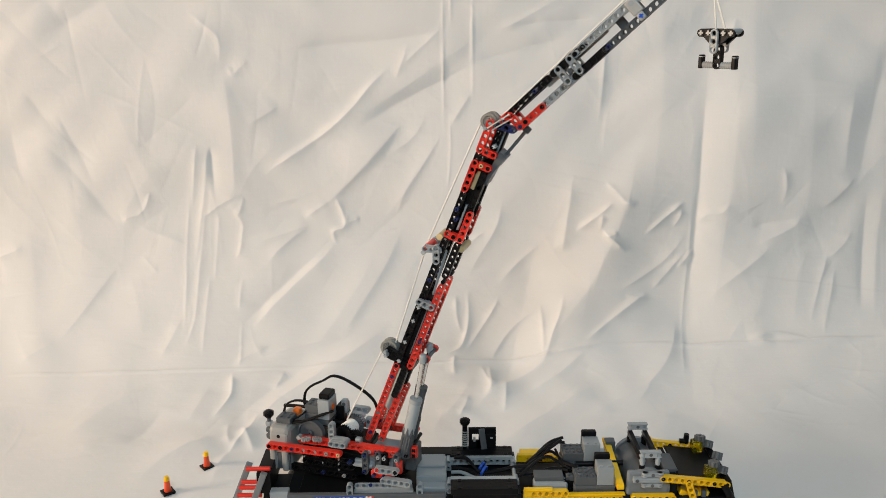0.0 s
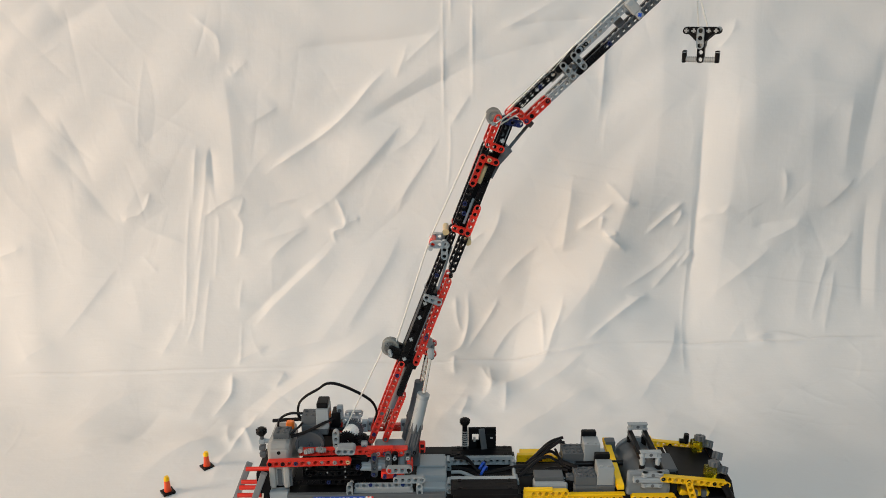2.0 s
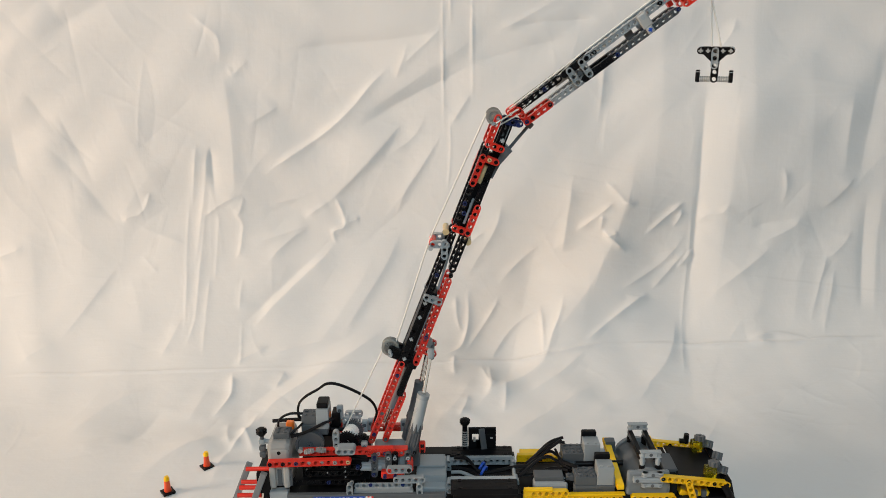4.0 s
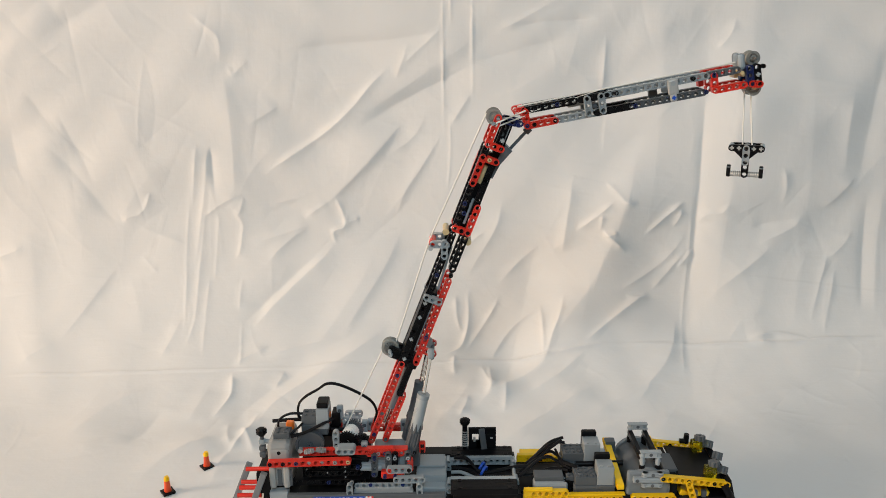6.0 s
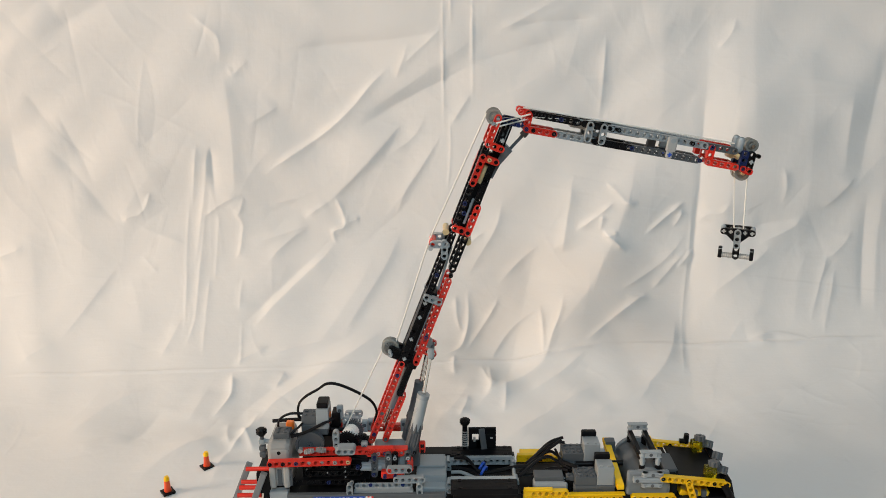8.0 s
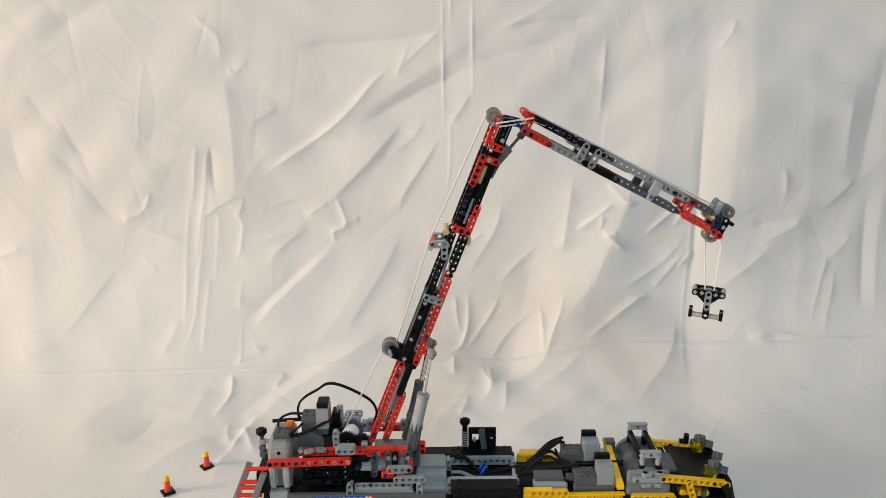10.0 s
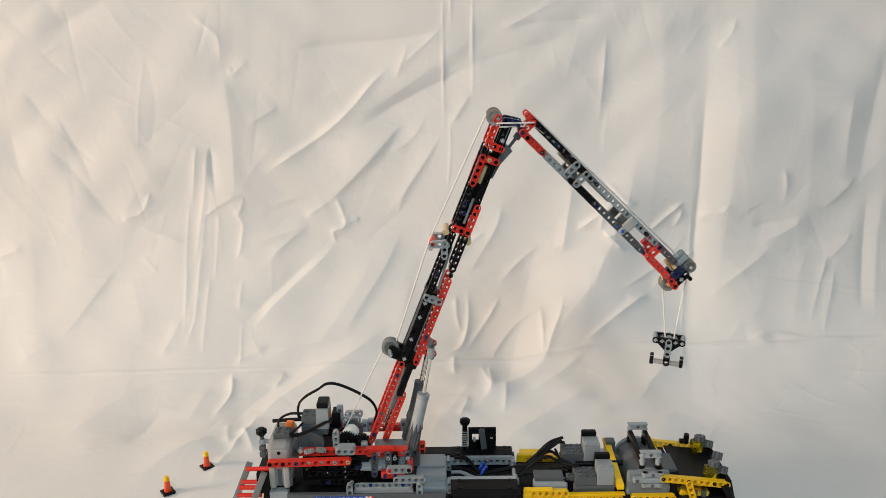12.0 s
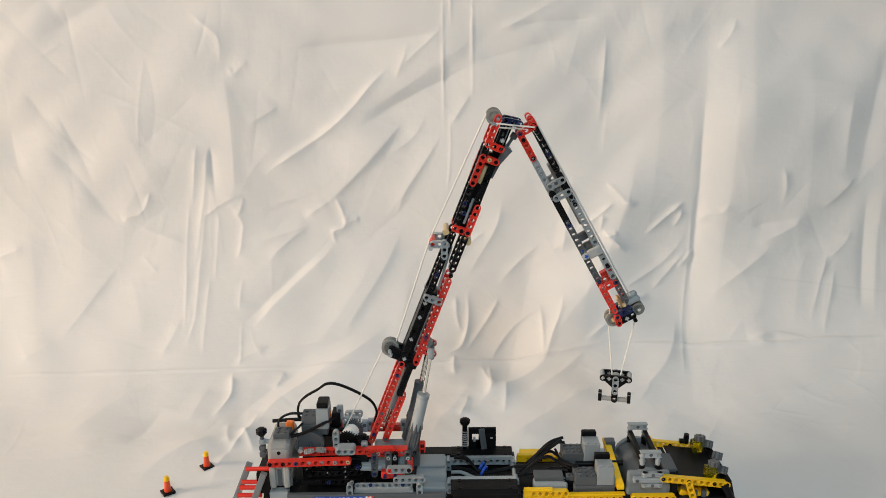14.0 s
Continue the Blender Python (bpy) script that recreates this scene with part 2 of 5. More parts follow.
def tube(parent, material, points, r, name="cable", label="", flat=1.0, steps=7):
    """A bent cable through the given points."""
    pts = [Vector(p) * STUD for p in points]
    dense = []
    ext = [pts[0] * 2 - pts[1]] + pts + [pts[-1] * 2 - pts[-2]]
    for a, b, c, d in zip(ext, ext[1:], ext[2:], ext[3:]):
        for k in range(steps):
            t = k / steps
            dense.append(0.5 * ((2 * b) + (c - a) * t + (2 * a - 5 * b + 4 * c - d) * t * t + (3 * b - a - 3 * c + d) * t ** 3))
    dense.append(pts[-1])
    bm = bmesh.new()
    rings = []
    side = Vector((0, 1, 0))
    for i, p in enumerate(dense):
        d = (dense[min(i + 1, len(dense) - 1)] - dense[max(i - 1, 0)]).normalized()
        u = (side - d * side.dot(d)).normalized()
        w = d.cross(u)
        rings.append([bm.verts.new(p + (u * math.cos(k * math.pi / 4) * flat + w * math.sin(k * math.pi / 4)) * r * STUD) for k in range(8)])
    for a, b in zip(rings, rings[1:]):
        for k in range(8):
            bm.faces.new((a[k], a[(k + 1) % 8], b[(k + 1) % 8], b[k]))
    bm.faces.new(rings[0])
    bm.faces.new(rings[-1])
    return part(name, bm, material, parent, label, smooth=True)


# ---- room out of view: closed box with a side window and an opening for the added top lamp ----
def room_wall(name, x0, x1, y0, y1, z0, z1, material):
    bm = bmesh.new()
    add_box(bm, x0 / STUD, x1 / STUD, y0 / STUD, y1 / STUD, z0 / STUD, z1 / STUD, 0)
    return tagged(part(name, bm, material), "plain grey painted room wall", "wall", kind="structure")


room_wall("wall_north", -5.3, 2.6, 1.72, 1.84, -0.05, 2.45, PAINT)
room_wall("wall_east", 2.5, 2.62, -2.4, 1.72, -0.05, 2.45, PAINT)
tagged(room_wall("floor", -5.4, 2.62, -2.5, 1.84, -0.12, -0.03, OAK), "brown oak plank floor under the sheet", "floor")


def ceiling_with_opening():
    """The unseen ceiling slab with an opening for the added top lamp."""
    bm = bmesh.new()
    s = 1 / STUD
    for x0, x1, y0, y1 in ((-5.4, -0.6, -2.5, 1.84), (0.8, 2.62, -2.5, 1.84), (-0.6, 0.8, -2.5, -2.0), (-0.6, 0.8, -0.8, 1.84)):
        add_box(bm, x0 * s, x1 * s, y0 * s, y1 * s, 2.46 * s, 2.56 * s, 0)
    return tagged(part("ceiling", bm, PAINT), "plain grey ceiling with an opening for the added top lamp", "ceiling", kind="structure")


ceiling_with_opening()


def wall_with_window(name, wx0, wx1, wz0, wz1, length, m):
    """A wall along local x with an opening, frame and sill."""
    bm = bmesh.new()
    s = 1 / STUD
    for x0, x1, z0, z1 in ((-length / 2, wx0, -0.05, 2.45), (wx1, length / 2, -0.05, 2.45), (wx0, wx1, -0.05, wz0), (wx0, wx1, wz1, 2.45)):
        add_box(bm, x0 * s, x1 * s, -0.06 * s, 0.06 * s, z0 * s, z1 * s, 0)
    return tagged(part(name, bm, PAINT, None, "", m), "plain grey painted room wall with a window", "wall", kind="structure")


wall_with_window("wall_west", -0.75, 0.65, 0.75, 2.05, 4.2, pose(-5.3, -0.3, 0, 0, 0, 90))
room_wall("wall_south", -5.3, 2.5, -2.46, -2.34, -0.05, 2.45, PAINT)


# ---- the hung sheet: floor, a soft sweep and the hanging back, with creases ----
BEND, BACK = 1.16, 1.46
RAD = BACK - BEND
XS = np.concatenate([np.linspace(-1.35, -0.93, 60, endpoint=False), np.linspace(-0.93, 0.93, 940), np.linspace(0.93, 1.35, 60)[1:]])
SS = np.concatenate([np.linspace(-0.5, 0.82, 120, endpoint=False), np.linspace(0.82, 2.35, 740), np.linspace(2.35, 2.8, 60)[1:]])
GX, GS = np.meshgrid(XS, SS)
HEIGHT = np.zeros_like(GX)


def fold(rise, lit, shade, *way):
    """A crease along a bent line over the sheet, in metres across and up it: it falls off over one width towards
    the upper left and another towards the lower right, and fades at its ends."""
    for _ in range(2):
        if len(way) > 2:
            cut = [way[0]]
            for (x0, s0), (x1, s1) in zip(way, way[1:]):
                cut += [(x0 * 0.75 + x1 * 0.25, s0 * 0.75 + s1 * 0.25), (x0 * 0.25 + x1 * 0.75, s0 * 0.25 + s1 * 0.75)]
            way = cut + [way[-1]]
    reach = max(lit, shade) * 3.2
    i0, i1 = np.searchsorted(XS, (min(p[0] for p in way) - reach, max(p[0] for p in way) + reach))
    j0, j1 = np.searchsorted(SS, (min(p[1] for p in way) - reach, max(p[1] for p in way) + reach))
    gx, gs = GX[j0:j1, i0:i1], GS[j0:j1, i0:i1]
    best = np.full_like(gx, 9.0)
    along, wide = np.zeros_like(gx), np.full_like(gx, shade)
    total = sum(math.dist(a, b) for a, b in zip(way, way[1:]))
    run = 0.0
    for (x0, s0), (x1, s1) in zip(way, way[1:]):
        dx, ds = x1 - x0, s1 - s0
        length = math.hypot(dx, ds)
        t = np.clip(((gx - x0) * dx + (gs - s0) * ds) / length ** 2, 0, 1)
        d = np.hypot(gx - x0 - t * dx, gs - s0 - t * ds)
        near = d < best
        side = (gx - x0) * -ds + (gs - s0) * dx
        towards = ds + 0.3 * dx
        best = np.where(near, d, best)
        wide = np.where(near, np.where(side * towards > 0, lit, shade), wide)
        along = np.where(near, (run + t * length) / total, along)
        run += length
    fade = np.clip(np.minimum(along, 1 - along) / 0.3, 0, 1)
    fade = fade * fade * (3 - 2 * fade)
    thin = max(0.0, 1 - max(lit, shade) / 0.03)
    wobble = 1 + thin * (0.3 * np.sin(along * total * 55 + way[0][0] * 60) + 0.15 * np.sin(along * total * 140 + way[0][1] * 90))
    HEIGHT[j0:j1, i0:i1] += rise * (1.25 + 0.5 * thin) * fade * wobble * np.exp(-(best / (wide * (0.7 + 0.3 * fade))) ** (1.35 - 0.3 * thin))


fold(-0.0027, 0.0126, 0.0441, (-0.710, 1.743), (-0.679, 1.708), (-0.644, 1.666), (-0.606, 1.603), (-0.576, 1.585))
fold(-0.0017, 0.0126, 0.0231, (-0.731, 1.833), (-0.703, 1.788), (-0.675, 1.743))
fold(-0.0020, 0.0099, 0.0294, (-0.677, 1.798), (-0.663, 1.753), (-0.640, 1.702), (-0.627, 1.655))
fold(0.0034, 0.0630, 0.0399, (-0.584, 1.831), (-0.560, 1.762), (-0.537, 1.701), (-0.505, 1.634))
fold(-0.0020, 0.0210, 0.0336, (-0.757, 1.793), (-0.768, 1.734), (-0.754, 1.667))
fold(-0.0034, 0.0367, 0.0577, (-0.685, 2.010), (-0.658, 1.965), (-0.631, 1.918))
fold(0.0014, 0.0072, 0.0108, (-0.437, 1.967), (-0.404, 1.939), (-0.384, 1.923), (-0.381, 1.905), (-0.385, 1.874))
fold(0.0041, 0.0357, 0.0252, (-0.384, 1.880), (-0.375, 1.829), (-0.373, 1.760), (-0.373, 1.690), (-0.375, 1.627))
fold(0.0014, 0.0072, 0.0090, (-0.373, 1.873), (-0.363, 1.854), (-0.349, 1.870), (-0.333, 1.880))
fold(0.0018, 0.0262, 0.0072, (-0.344, 1.769), (-0.316, 1.784), (-0.284, 1.804))
fold(-0.0020, 0.0072, 0.0081, (-0.413, 1.736), (-0.412, 1.690), (-0.412, 1.638))
fold(0.0011, 0.0054, 0.0072, (-0.436, 1.741), (-0.445, 1.690), (-0.456, 1.615))
fold(0.0011, 0.0054, 0.0072, (-0.417, 1.746), (-0.424, 1.690), (-0.431, 1.643), (-0.443, 1.586), (-0.453, 1.503))
fold(0.0018, 0.0054, 0.0090, (-0.382, 1.615), (-0.362, 1.591), (-0.367, 1.565), (-0.369, 1.542), (-0.379, 1.523))
fold(0.0012, 0.0054, 0.0072, (-0.365, 1.490), (-0.368, 1.461), (-0.366, 1.427))
fold(0.0014, 0.0081, 0.0072, (-0.441, 1.597), (-0.398, 1.631), (-0.359, 1.645))
fold(0.0014, 0.0090, 0.0054, (-0.378, 1.602), (-0.367, 1.612), (-0.359, 1.643))
fold(0.0007, 0.0036, 0.0054, (-0.458, 1.659), (-0.469, 1.545), (-0.466, 1.462), (-0.460, 1.363))
fold(0.0010, 0.0054, 0.0081, (-0.427, 1.643), (-0.438, 1.566), (-0.446, 1.483), (-0.444, 1.398), (-0.461, 1.340))
fold(0.0008, 0.0045, 0.0072, (-0.425, 1.503), (-0.427, 1.408), (-0.421, 1.336))
fold(0.0008, 0.0045, 0.0072, (-0.407, 1.612), (-0.413, 1.544), (-0.416, 1.482))
fold(0.0015, 0.0054, 0.0081, (-0.562, 1.600), (-0.539, 1.620), (-0.528, 1.651))
fold(0.0016, 0.0168, 0.0126, (-0.560, 1.595), (-0.538, 1.577), (-0.500, 1.566), (-0.464, 1.549))
fold(0.0010, 0.0072, 0.0072, (-0.586, 1.596), (-0.559, 1.608), (-0.549, 1.603))
fold(0.0014, 0.0231, 0.0072, (-0.688, 1.365), (-0.651, 1.425), (-0.617, 1.482), (-0.585, 1.527))
fold(0.0010, 0.0126, 0.0108, (-0.741, 1.327), (-0.711, 1.356), (-0.680, 1.373))
fold(0.0008, 0.0090, 0.0072, (-0.552, 1.535), (-0.536, 1.517), (-0.518, 1.498))
fold(0.0015, 0.0108, 0.0108, (-0.825, 1.525), (-0.791, 1.539), (-0.763, 1.551))
fold(0.0015, 0.0315, 0.0315, (-0.736, 1.422), (-0.745, 1.506), (-0.756, 1.589))
fold(0.0016, 0.0315, 0.0294, (-0.665, 1.516), (-0.654, 1.567), (-0.680, 1.630))
fold(0.0014, 0.0273, 0.0273, (-0.536, 1.377), (-0.551, 1.442), (-0.574, 1.504))
fold(0.0016, 0.0032, 0.0040, (-0.802, 1.305), (-0.627, 1.307), (-0.472, 1.309), (-0.347, 1.314), (-0.235, 1.317))
fold(-0.0007, 0.0036, 0.0036, (-0.800, 1.302), (-0.626, 1.303), (-0.471, 1.305), (-0.346, 1.310), (-0.234, 1.312))
fold(0.0020, 0.0032, 0.0040, (-0.308, 1.315), (-0.220, 1.317), (-0.142, 1.318), (-0.045, 1.321), (0.014, 1.325))
fold(0.0024, 0.0036, 0.0045, (-0.025, 1.321), (0.024, 1.327), (0.083, 1.335), (0.171, 1.332), (0.252, 1.349), (0.312, 1.355))
fold(0.0026, 0.0036, 0.0045, (0.252, 1.349), (0.332, 1.355), (0.461, 1.354), (0.610, 1.353), (0.652, 1.361), (0.712, 1.363), (0.812, 1.365))
fold(0.0028, 0.0054, 0.0063, (0.522, 1.360), (0.558, 1.368), (0.587, 1.373), (0.613, 1.368), (0.646, 1.359))
fold(0.0009, 0.0022, 0.0027, (0.003, 2.005), (0.002, 1.922), (0.003, 1.856), (0.004, 1.748))
fold(0.0009, 0.0022, 0.0027, (0.053, 2.005), (0.053, 1.912), (0.054, 1.797))
fold(0.0008, 0.0022, 0.0027, (0.016, 2.005), (0.016, 1.969), (0.017, 1.936))
fold(0.0007, 0.0022, 0.0027, (0.014, 1.787), (0.015, 1.717), (0.009, 1.645))
fold(0.0005, 0.0027, 0.0027, (-0.362, 1.418), (-0.357, 1.364), (-0.351, 1.305))
fold(0.0006, 0.0027, 0.0027, (0.439, 1.683), (0.443, 1.527), (0.404, 1.246))
fold(0.0045, 0.0108, 0.0315, (-0.348, 1.381), (-0.301, 1.445), (-0.252, 1.494), (-0.213, 1.530), (-0.192, 1.561))
fold(-0.0025, 0.0168, 0.0189, (-0.363, 1.397), (-0.322, 1.445), (-0.272, 1.494), (-0.231, 1.531))
fold(0.0026, 0.0054, 0.0081, (-0.192, 1.547), (-0.204, 1.576), (-0.177, 1.580), (-0.179, 1.605), (-0.196, 1.642))
fold(0.0015, 0.0054, 0.0072, (-0.183, 1.597), (-0.169, 1.592), (-0.148, 1.600))
fold(0.0030, 0.0071, 0.0120, (-0.326, 1.675), (-0.265, 1.717), (-0.213, 1.749), (-0.161, 1.793), (-0.120, 1.842), (-0.081, 1.877))
fold(0.0046, 0.0441, 0.0099, (-0.223, 1.614), (-0.166, 1.667), (-0.113, 1.723), (-0.060, 1.783))
fold(0.0016, 0.0072, 0.0081, (-0.253, 1.597), (-0.230, 1.614), (-0.206, 1.630))
fold(-0.0055, 0.0210, 0.0441, (-0.157, 1.757), (-0.101, 1.791), (-0.041, 1.824), (0.018, 1.850), (0.067, 1.880))
fold(0.0034, 0.0441, 0.0231, (-0.150, 1.777), (-0.091, 1.816), (-0.041, 1.849), (0.018, 1.888), (0.077, 1.929))
fold(-0.0025, 0.0126, 0.0273, (0.048, 1.873), (0.106, 1.888), (0.164, 1.904), (0.222, 1.915))
fold(0.0022, 0.0210, 0.0072, (-0.084, 1.600), (-0.071, 1.643), (-0.041, 1.687), (0.002, 1.756))
fold(0.0026, 0.0336, 0.0108, (-0.070, 1.588), (-0.103, 1.513), (-0.148, 1.438), (-0.194, 1.360))
fold(0.0016, 0.0168, 0.0090, (-0.100, 1.712), (-0.053, 1.741), (-0.026, 1.784))
fold(0.0016, 0.0090, 0.0072, (0.014, 1.765), (0.033, 1.795), (0.054, 1.826))
fold(0.0025, 0.0315, 0.0210, (-0.241, 1.328), (-0.197, 1.406), (-0.149, 1.480), (-0.120, 1.542))
fold(0.0022, 0.0252, 0.0168, (-0.084, 1.327), (-0.074, 1.416), (-0.058, 1.500))
fold(0.0018, 0.0126, 0.0108, (-0.324, 1.513), (-0.288, 1.554), (-0.243, 1.585))
fold(0.0018, 0.0168, 0.0126, (-0.345, 1.554), (-0.293, 1.570), (-0.231, 1.590))
fold(-0.0034, 0.0126, 0.0462, (-0.293, 1.893), (-0.215, 1.902), (-0.137, 1.909), (-0.069, 1.914), (0.019, 1.929))
fold(0.0014, 0.0081, 0.0072, (-0.068, 1.869), (-0.036, 1.900), (0.003, 1.933))
fold(0.0016, 0.0090, 0.0081, (-0.080, 1.846), (-0.064, 1.885), (-0.057, 1.911))
fold(-0.0016, 0.0081, 0.0108, (0.120, 1.930), (0.163, 1.940), (0.212, 1.943), (0.269, 1.944))
fold(0.0015, 0.0090, 0.0108, (0.086, 1.921), (0.144, 1.949), (0.210, 1.985))
fold(0.0230, 0.1102, 0.0840, (0.136, 1.263), (0.173, 1.330), (0.217, 1.402), (0.261, 1.456), (0.298, 1.539), (0.328, 1.642), (0.348, 1.755))
fold(0.0045, 0.0651, 0.0567, (0.346, 1.497), (0.371, 1.642), (0.380, 1.784), (0.380, 1.900), (0.371, 2.011))
fold(-0.0050, 0.0483, 0.0357, (0.459, 2.010), (0.457, 1.918), (0.455, 1.823), (0.453, 1.724), (0.452, 1.631), (0.448, 1.527), (0.435, 1.411), (0.424, 1.310), (0.399, 1.153))
fold(-0.0022, 0.0081, 0.0117, (0.452, 1.833), (0.453, 1.724), (0.452, 1.631), (0.448, 1.527), (0.438, 1.433))
fold(-0.0035, 0.0693, 0.0651, (0.329, 2.002), (0.308, 1.872), (0.280, 1.755), (0.249, 1.684))
fold(0.0016, 0.0072, 0.0072, (0.282, 1.929), (0.279, 1.853), (0.274, 1.765))
fold(0.0030, 0.0063, 0.0090, (0.236, 1.572), (0.272, 1.603), (0.286, 1.619), (0.304, 1.638))
fold(0.0025, 0.0054, 0.0072, (0.279, 1.572), (0.281, 1.591), (0.284, 1.611))
fold(0.0026, 0.0054, 0.0081, (0.281, 1.584), (0.292, 1.562), (0.308, 1.547), (0.326, 1.526))
fold(0.0022, 0.0054, 0.0072, (0.287, 1.557), (0.298, 1.566), (0.312, 1.571))
fold(0.0020, 0.0072, 0.0072, (0.284, 1.672), (0.308, 1.651), (0.325, 1.630), (0.345, 1.637))
fold(0.0028, 0.0056, 0.0095, (0.358, 1.563), (0.376, 1.583), (0.398, 1.606), (0.429, 1.636))
fold(0.0014, 0.0054, 0.0054, (0.409, 1.579), (0.421, 1.600), (0.424, 1.619))
fold(0.0017, 0.0111, 0.0066, (0.312, 1.453), (0.366, 1.488), (0.405, 1.521), (0.434, 1.567))
fold(0.0018, 0.0054, 0.0081, (0.418, 1.496), (0.433, 1.515), (0.448, 1.538))
fold(0.0018, 0.0107, 0.0063, (0.370, 1.453), (0.408, 1.498), (0.438, 1.538))
fold(0.0028, 0.0064, 0.0107, (0.242, 1.351), (0.276, 1.382), (0.331, 1.427), (0.377, 1.461))
fold(0.0014, 0.0054, 0.0072, (0.322, 1.445), (0.352, 1.442), (0.373, 1.446))
fold(0.0026, 0.0081, 0.0081, (0.176, 1.324), (0.189, 1.370), (0.208, 1.413), (0.216, 1.456))
fold(0.0022, 0.0063, 0.0072, (0.173, 1.329), (0.175, 1.381), (0.173, 1.435))
fold(0.0050, 0.0189, 0.0252, (0.045, 1.205), (0.074, 1.250), (0.119, 1.282), (0.168, 1.315), (0.191, 1.356))
fold(0.0024, 0.0072, 0.0081, (0.063, 1.325), (0.073, 1.291), (0.082, 1.263), (0.067, 1.245))
fold(0.0022, 0.0054, 0.0072, (0.079, 1.325), (0.079, 1.291), (0.083, 1.263))
fold(0.0015, 0.0072, 0.0072, (0.097, 1.200), (0.103, 1.250), (0.105, 1.288))
fold(0.0024, 0.0231, 0.0063, (0.075, 1.323), (0.105, 1.376), (0.137, 1.408), (0.185, 1.435))
fold(0.0022, 0.0081, 0.0090, (0.036, 1.346), (0.065, 1.391), (0.089, 1.427), (0.104, 1.457))
fold(0.0024, 0.0063, 0.0081, (0.043, 1.473), (0.046, 1.415), (0.039, 1.376), (0.026, 1.351), (-0.013, 1.340))
fold(0.0018, 0.0063, 0.0072, (0.022, 1.458), (0.023, 1.415), (0.033, 1.382))
fold(0.0018, 0.0054, 0.0072, (0.020, 1.343), (0.016, 1.320), (0.019, 1.292))
fold(0.0020, 0.0126, 0.0108, (0.037, 1.478), (0.068, 1.530), (0.099, 1.582), (0.109, 1.644))
fold(0.0018, 0.0081, 0.0090, (0.016, 1.510), (0.048, 1.551), (0.081, 1.577))
fold(0.0020, 0.0108, 0.0090, (0.098, 1.473), (0.130, 1.509), (0.182, 1.555))
fold(0.0026, 0.0108, 0.0144, (0.230, 1.684), (0.223, 1.602), (0.212, 1.519))
fold(0.0050, 0.0315, 0.0420, (0.061, 1.090), (0.137, 1.171), (0.209, 1.238), (0.287, 1.284))
fold(0.0025, 0.0126, 0.0189, (0.135, 1.249), (0.186, 1.285), (0.229, 1.324), (0.252, 1.344))
fold(0.0030, 0.0189, 0.0168, (0.321, 1.247), (0.370, 1.298), (0.400, 1.345), (0.416, 1.412))
fold(0.0025, 0.0189, 0.0210, (-0.006, 1.185), (0.024, 1.234), (0.050, 1.292))
fold(0.0020, 0.0090, 0.0108, (0.023, 1.190), (0.035, 1.220), (0.041, 1.250))
fold(0.0030, 0.0315, 0.0357, (0.228, 1.182), (0.304, 1.248), (0.373, 1.260))
fold(-0.0200, 0.1470, 0.1050, (0.177, 1.581), (0.149, 1.457), (0.117, 1.325), (0.098, 1.250))
fold(0.0250, 0.1102, 0.2940, (0.501, 1.946), (0.510, 1.733), (0.500, 1.558), (0.476, 1.367))
fold(0.0170, 0.3465, 0.2415, (-0.228, 1.642), (0.119, 1.660), (0.476, 1.662), (1.141, 1.646))
fold(0.0024, 0.0168, 0.0168, (0.468, 1.437), (0.520, 1.479), (0.570, 1.522), (0.589, 1.553))
fold(0.0022, 0.0108, 0.0189, (0.556, 1.541), (0.597, 1.565), (0.628, 1.582), (0.636, 1.611))
fold(-0.0016, 0.0126, 0.0126, (0.543, 1.578), (0.584, 1.590), (0.625, 1.594))
fold(0.0015, 0.0072, 0.0081, (0.596, 1.627), (0.603, 1.659), (0.592, 1.698))
fold(0.0020, 0.0210, 0.0063, (0.671, 1.616), (0.700, 1.643), (0.728, 1.680))
fold(0.0016, 0.0132, 0.0078, (0.683, 1.510), (0.713, 1.535), (0.733, 1.572))
fold(0.0014, 0.0090, 0.0072, (0.649, 1.393), (0.672, 1.463), (0.690, 1.535))
fold(0.0014, 0.0081, 0.0072, (0.671, 1.377), (0.691, 1.442), (0.700, 1.494))
fold(-0.0045, 0.0273, 0.0336, (0.770, 1.916), (0.755, 1.840), (0.742, 1.771), (0.732, 1.649))
fold(0.0030, 0.0189, 0.0231, (0.709, 1.830), (0.703, 1.752), (0.706, 1.680))
fold(0.0030, 0.0231, 0.0273, (0.776, 1.690), (0.781, 1.555), (0.765, 1.387))
fold(-0.0030, 0.0126, 0.0210, (0.751, 1.649), (0.756, 1.535), (0.744, 1.409))
fold(0.0045, 0.0651, 0.0546, (0.530, 2.001), (0.533, 1.832), (0.537, 1.661))
fold(0.0032, 0.0462, 0.0546, (0.631, 1.917), (0.642, 1.722), (0.645, 1.536))
fold(0.0030, 0.0420, 0.0462, (0.532, 1.321), (0.568, 1.453), (0.586, 1.515))
fold(0.0022, 0.0315, 0.0315, (0.616, 1.377), (0.636, 1.474), (0.649, 1.546))
fold(0.0016, 0.0063, 0.0090, (0.469, 1.890), (0.494, 1.918), (0.501, 1.946))
fold(0.0020, 0.0081, 0.0108, (0.452, 1.584), (0.465, 1.610), (0.492, 1.607), (0.505, 1.635))
fold(0.0024, 0.0315, 0.0420, (0.421, 1.195), (0.510, 1.245), (0.627, 1.257))
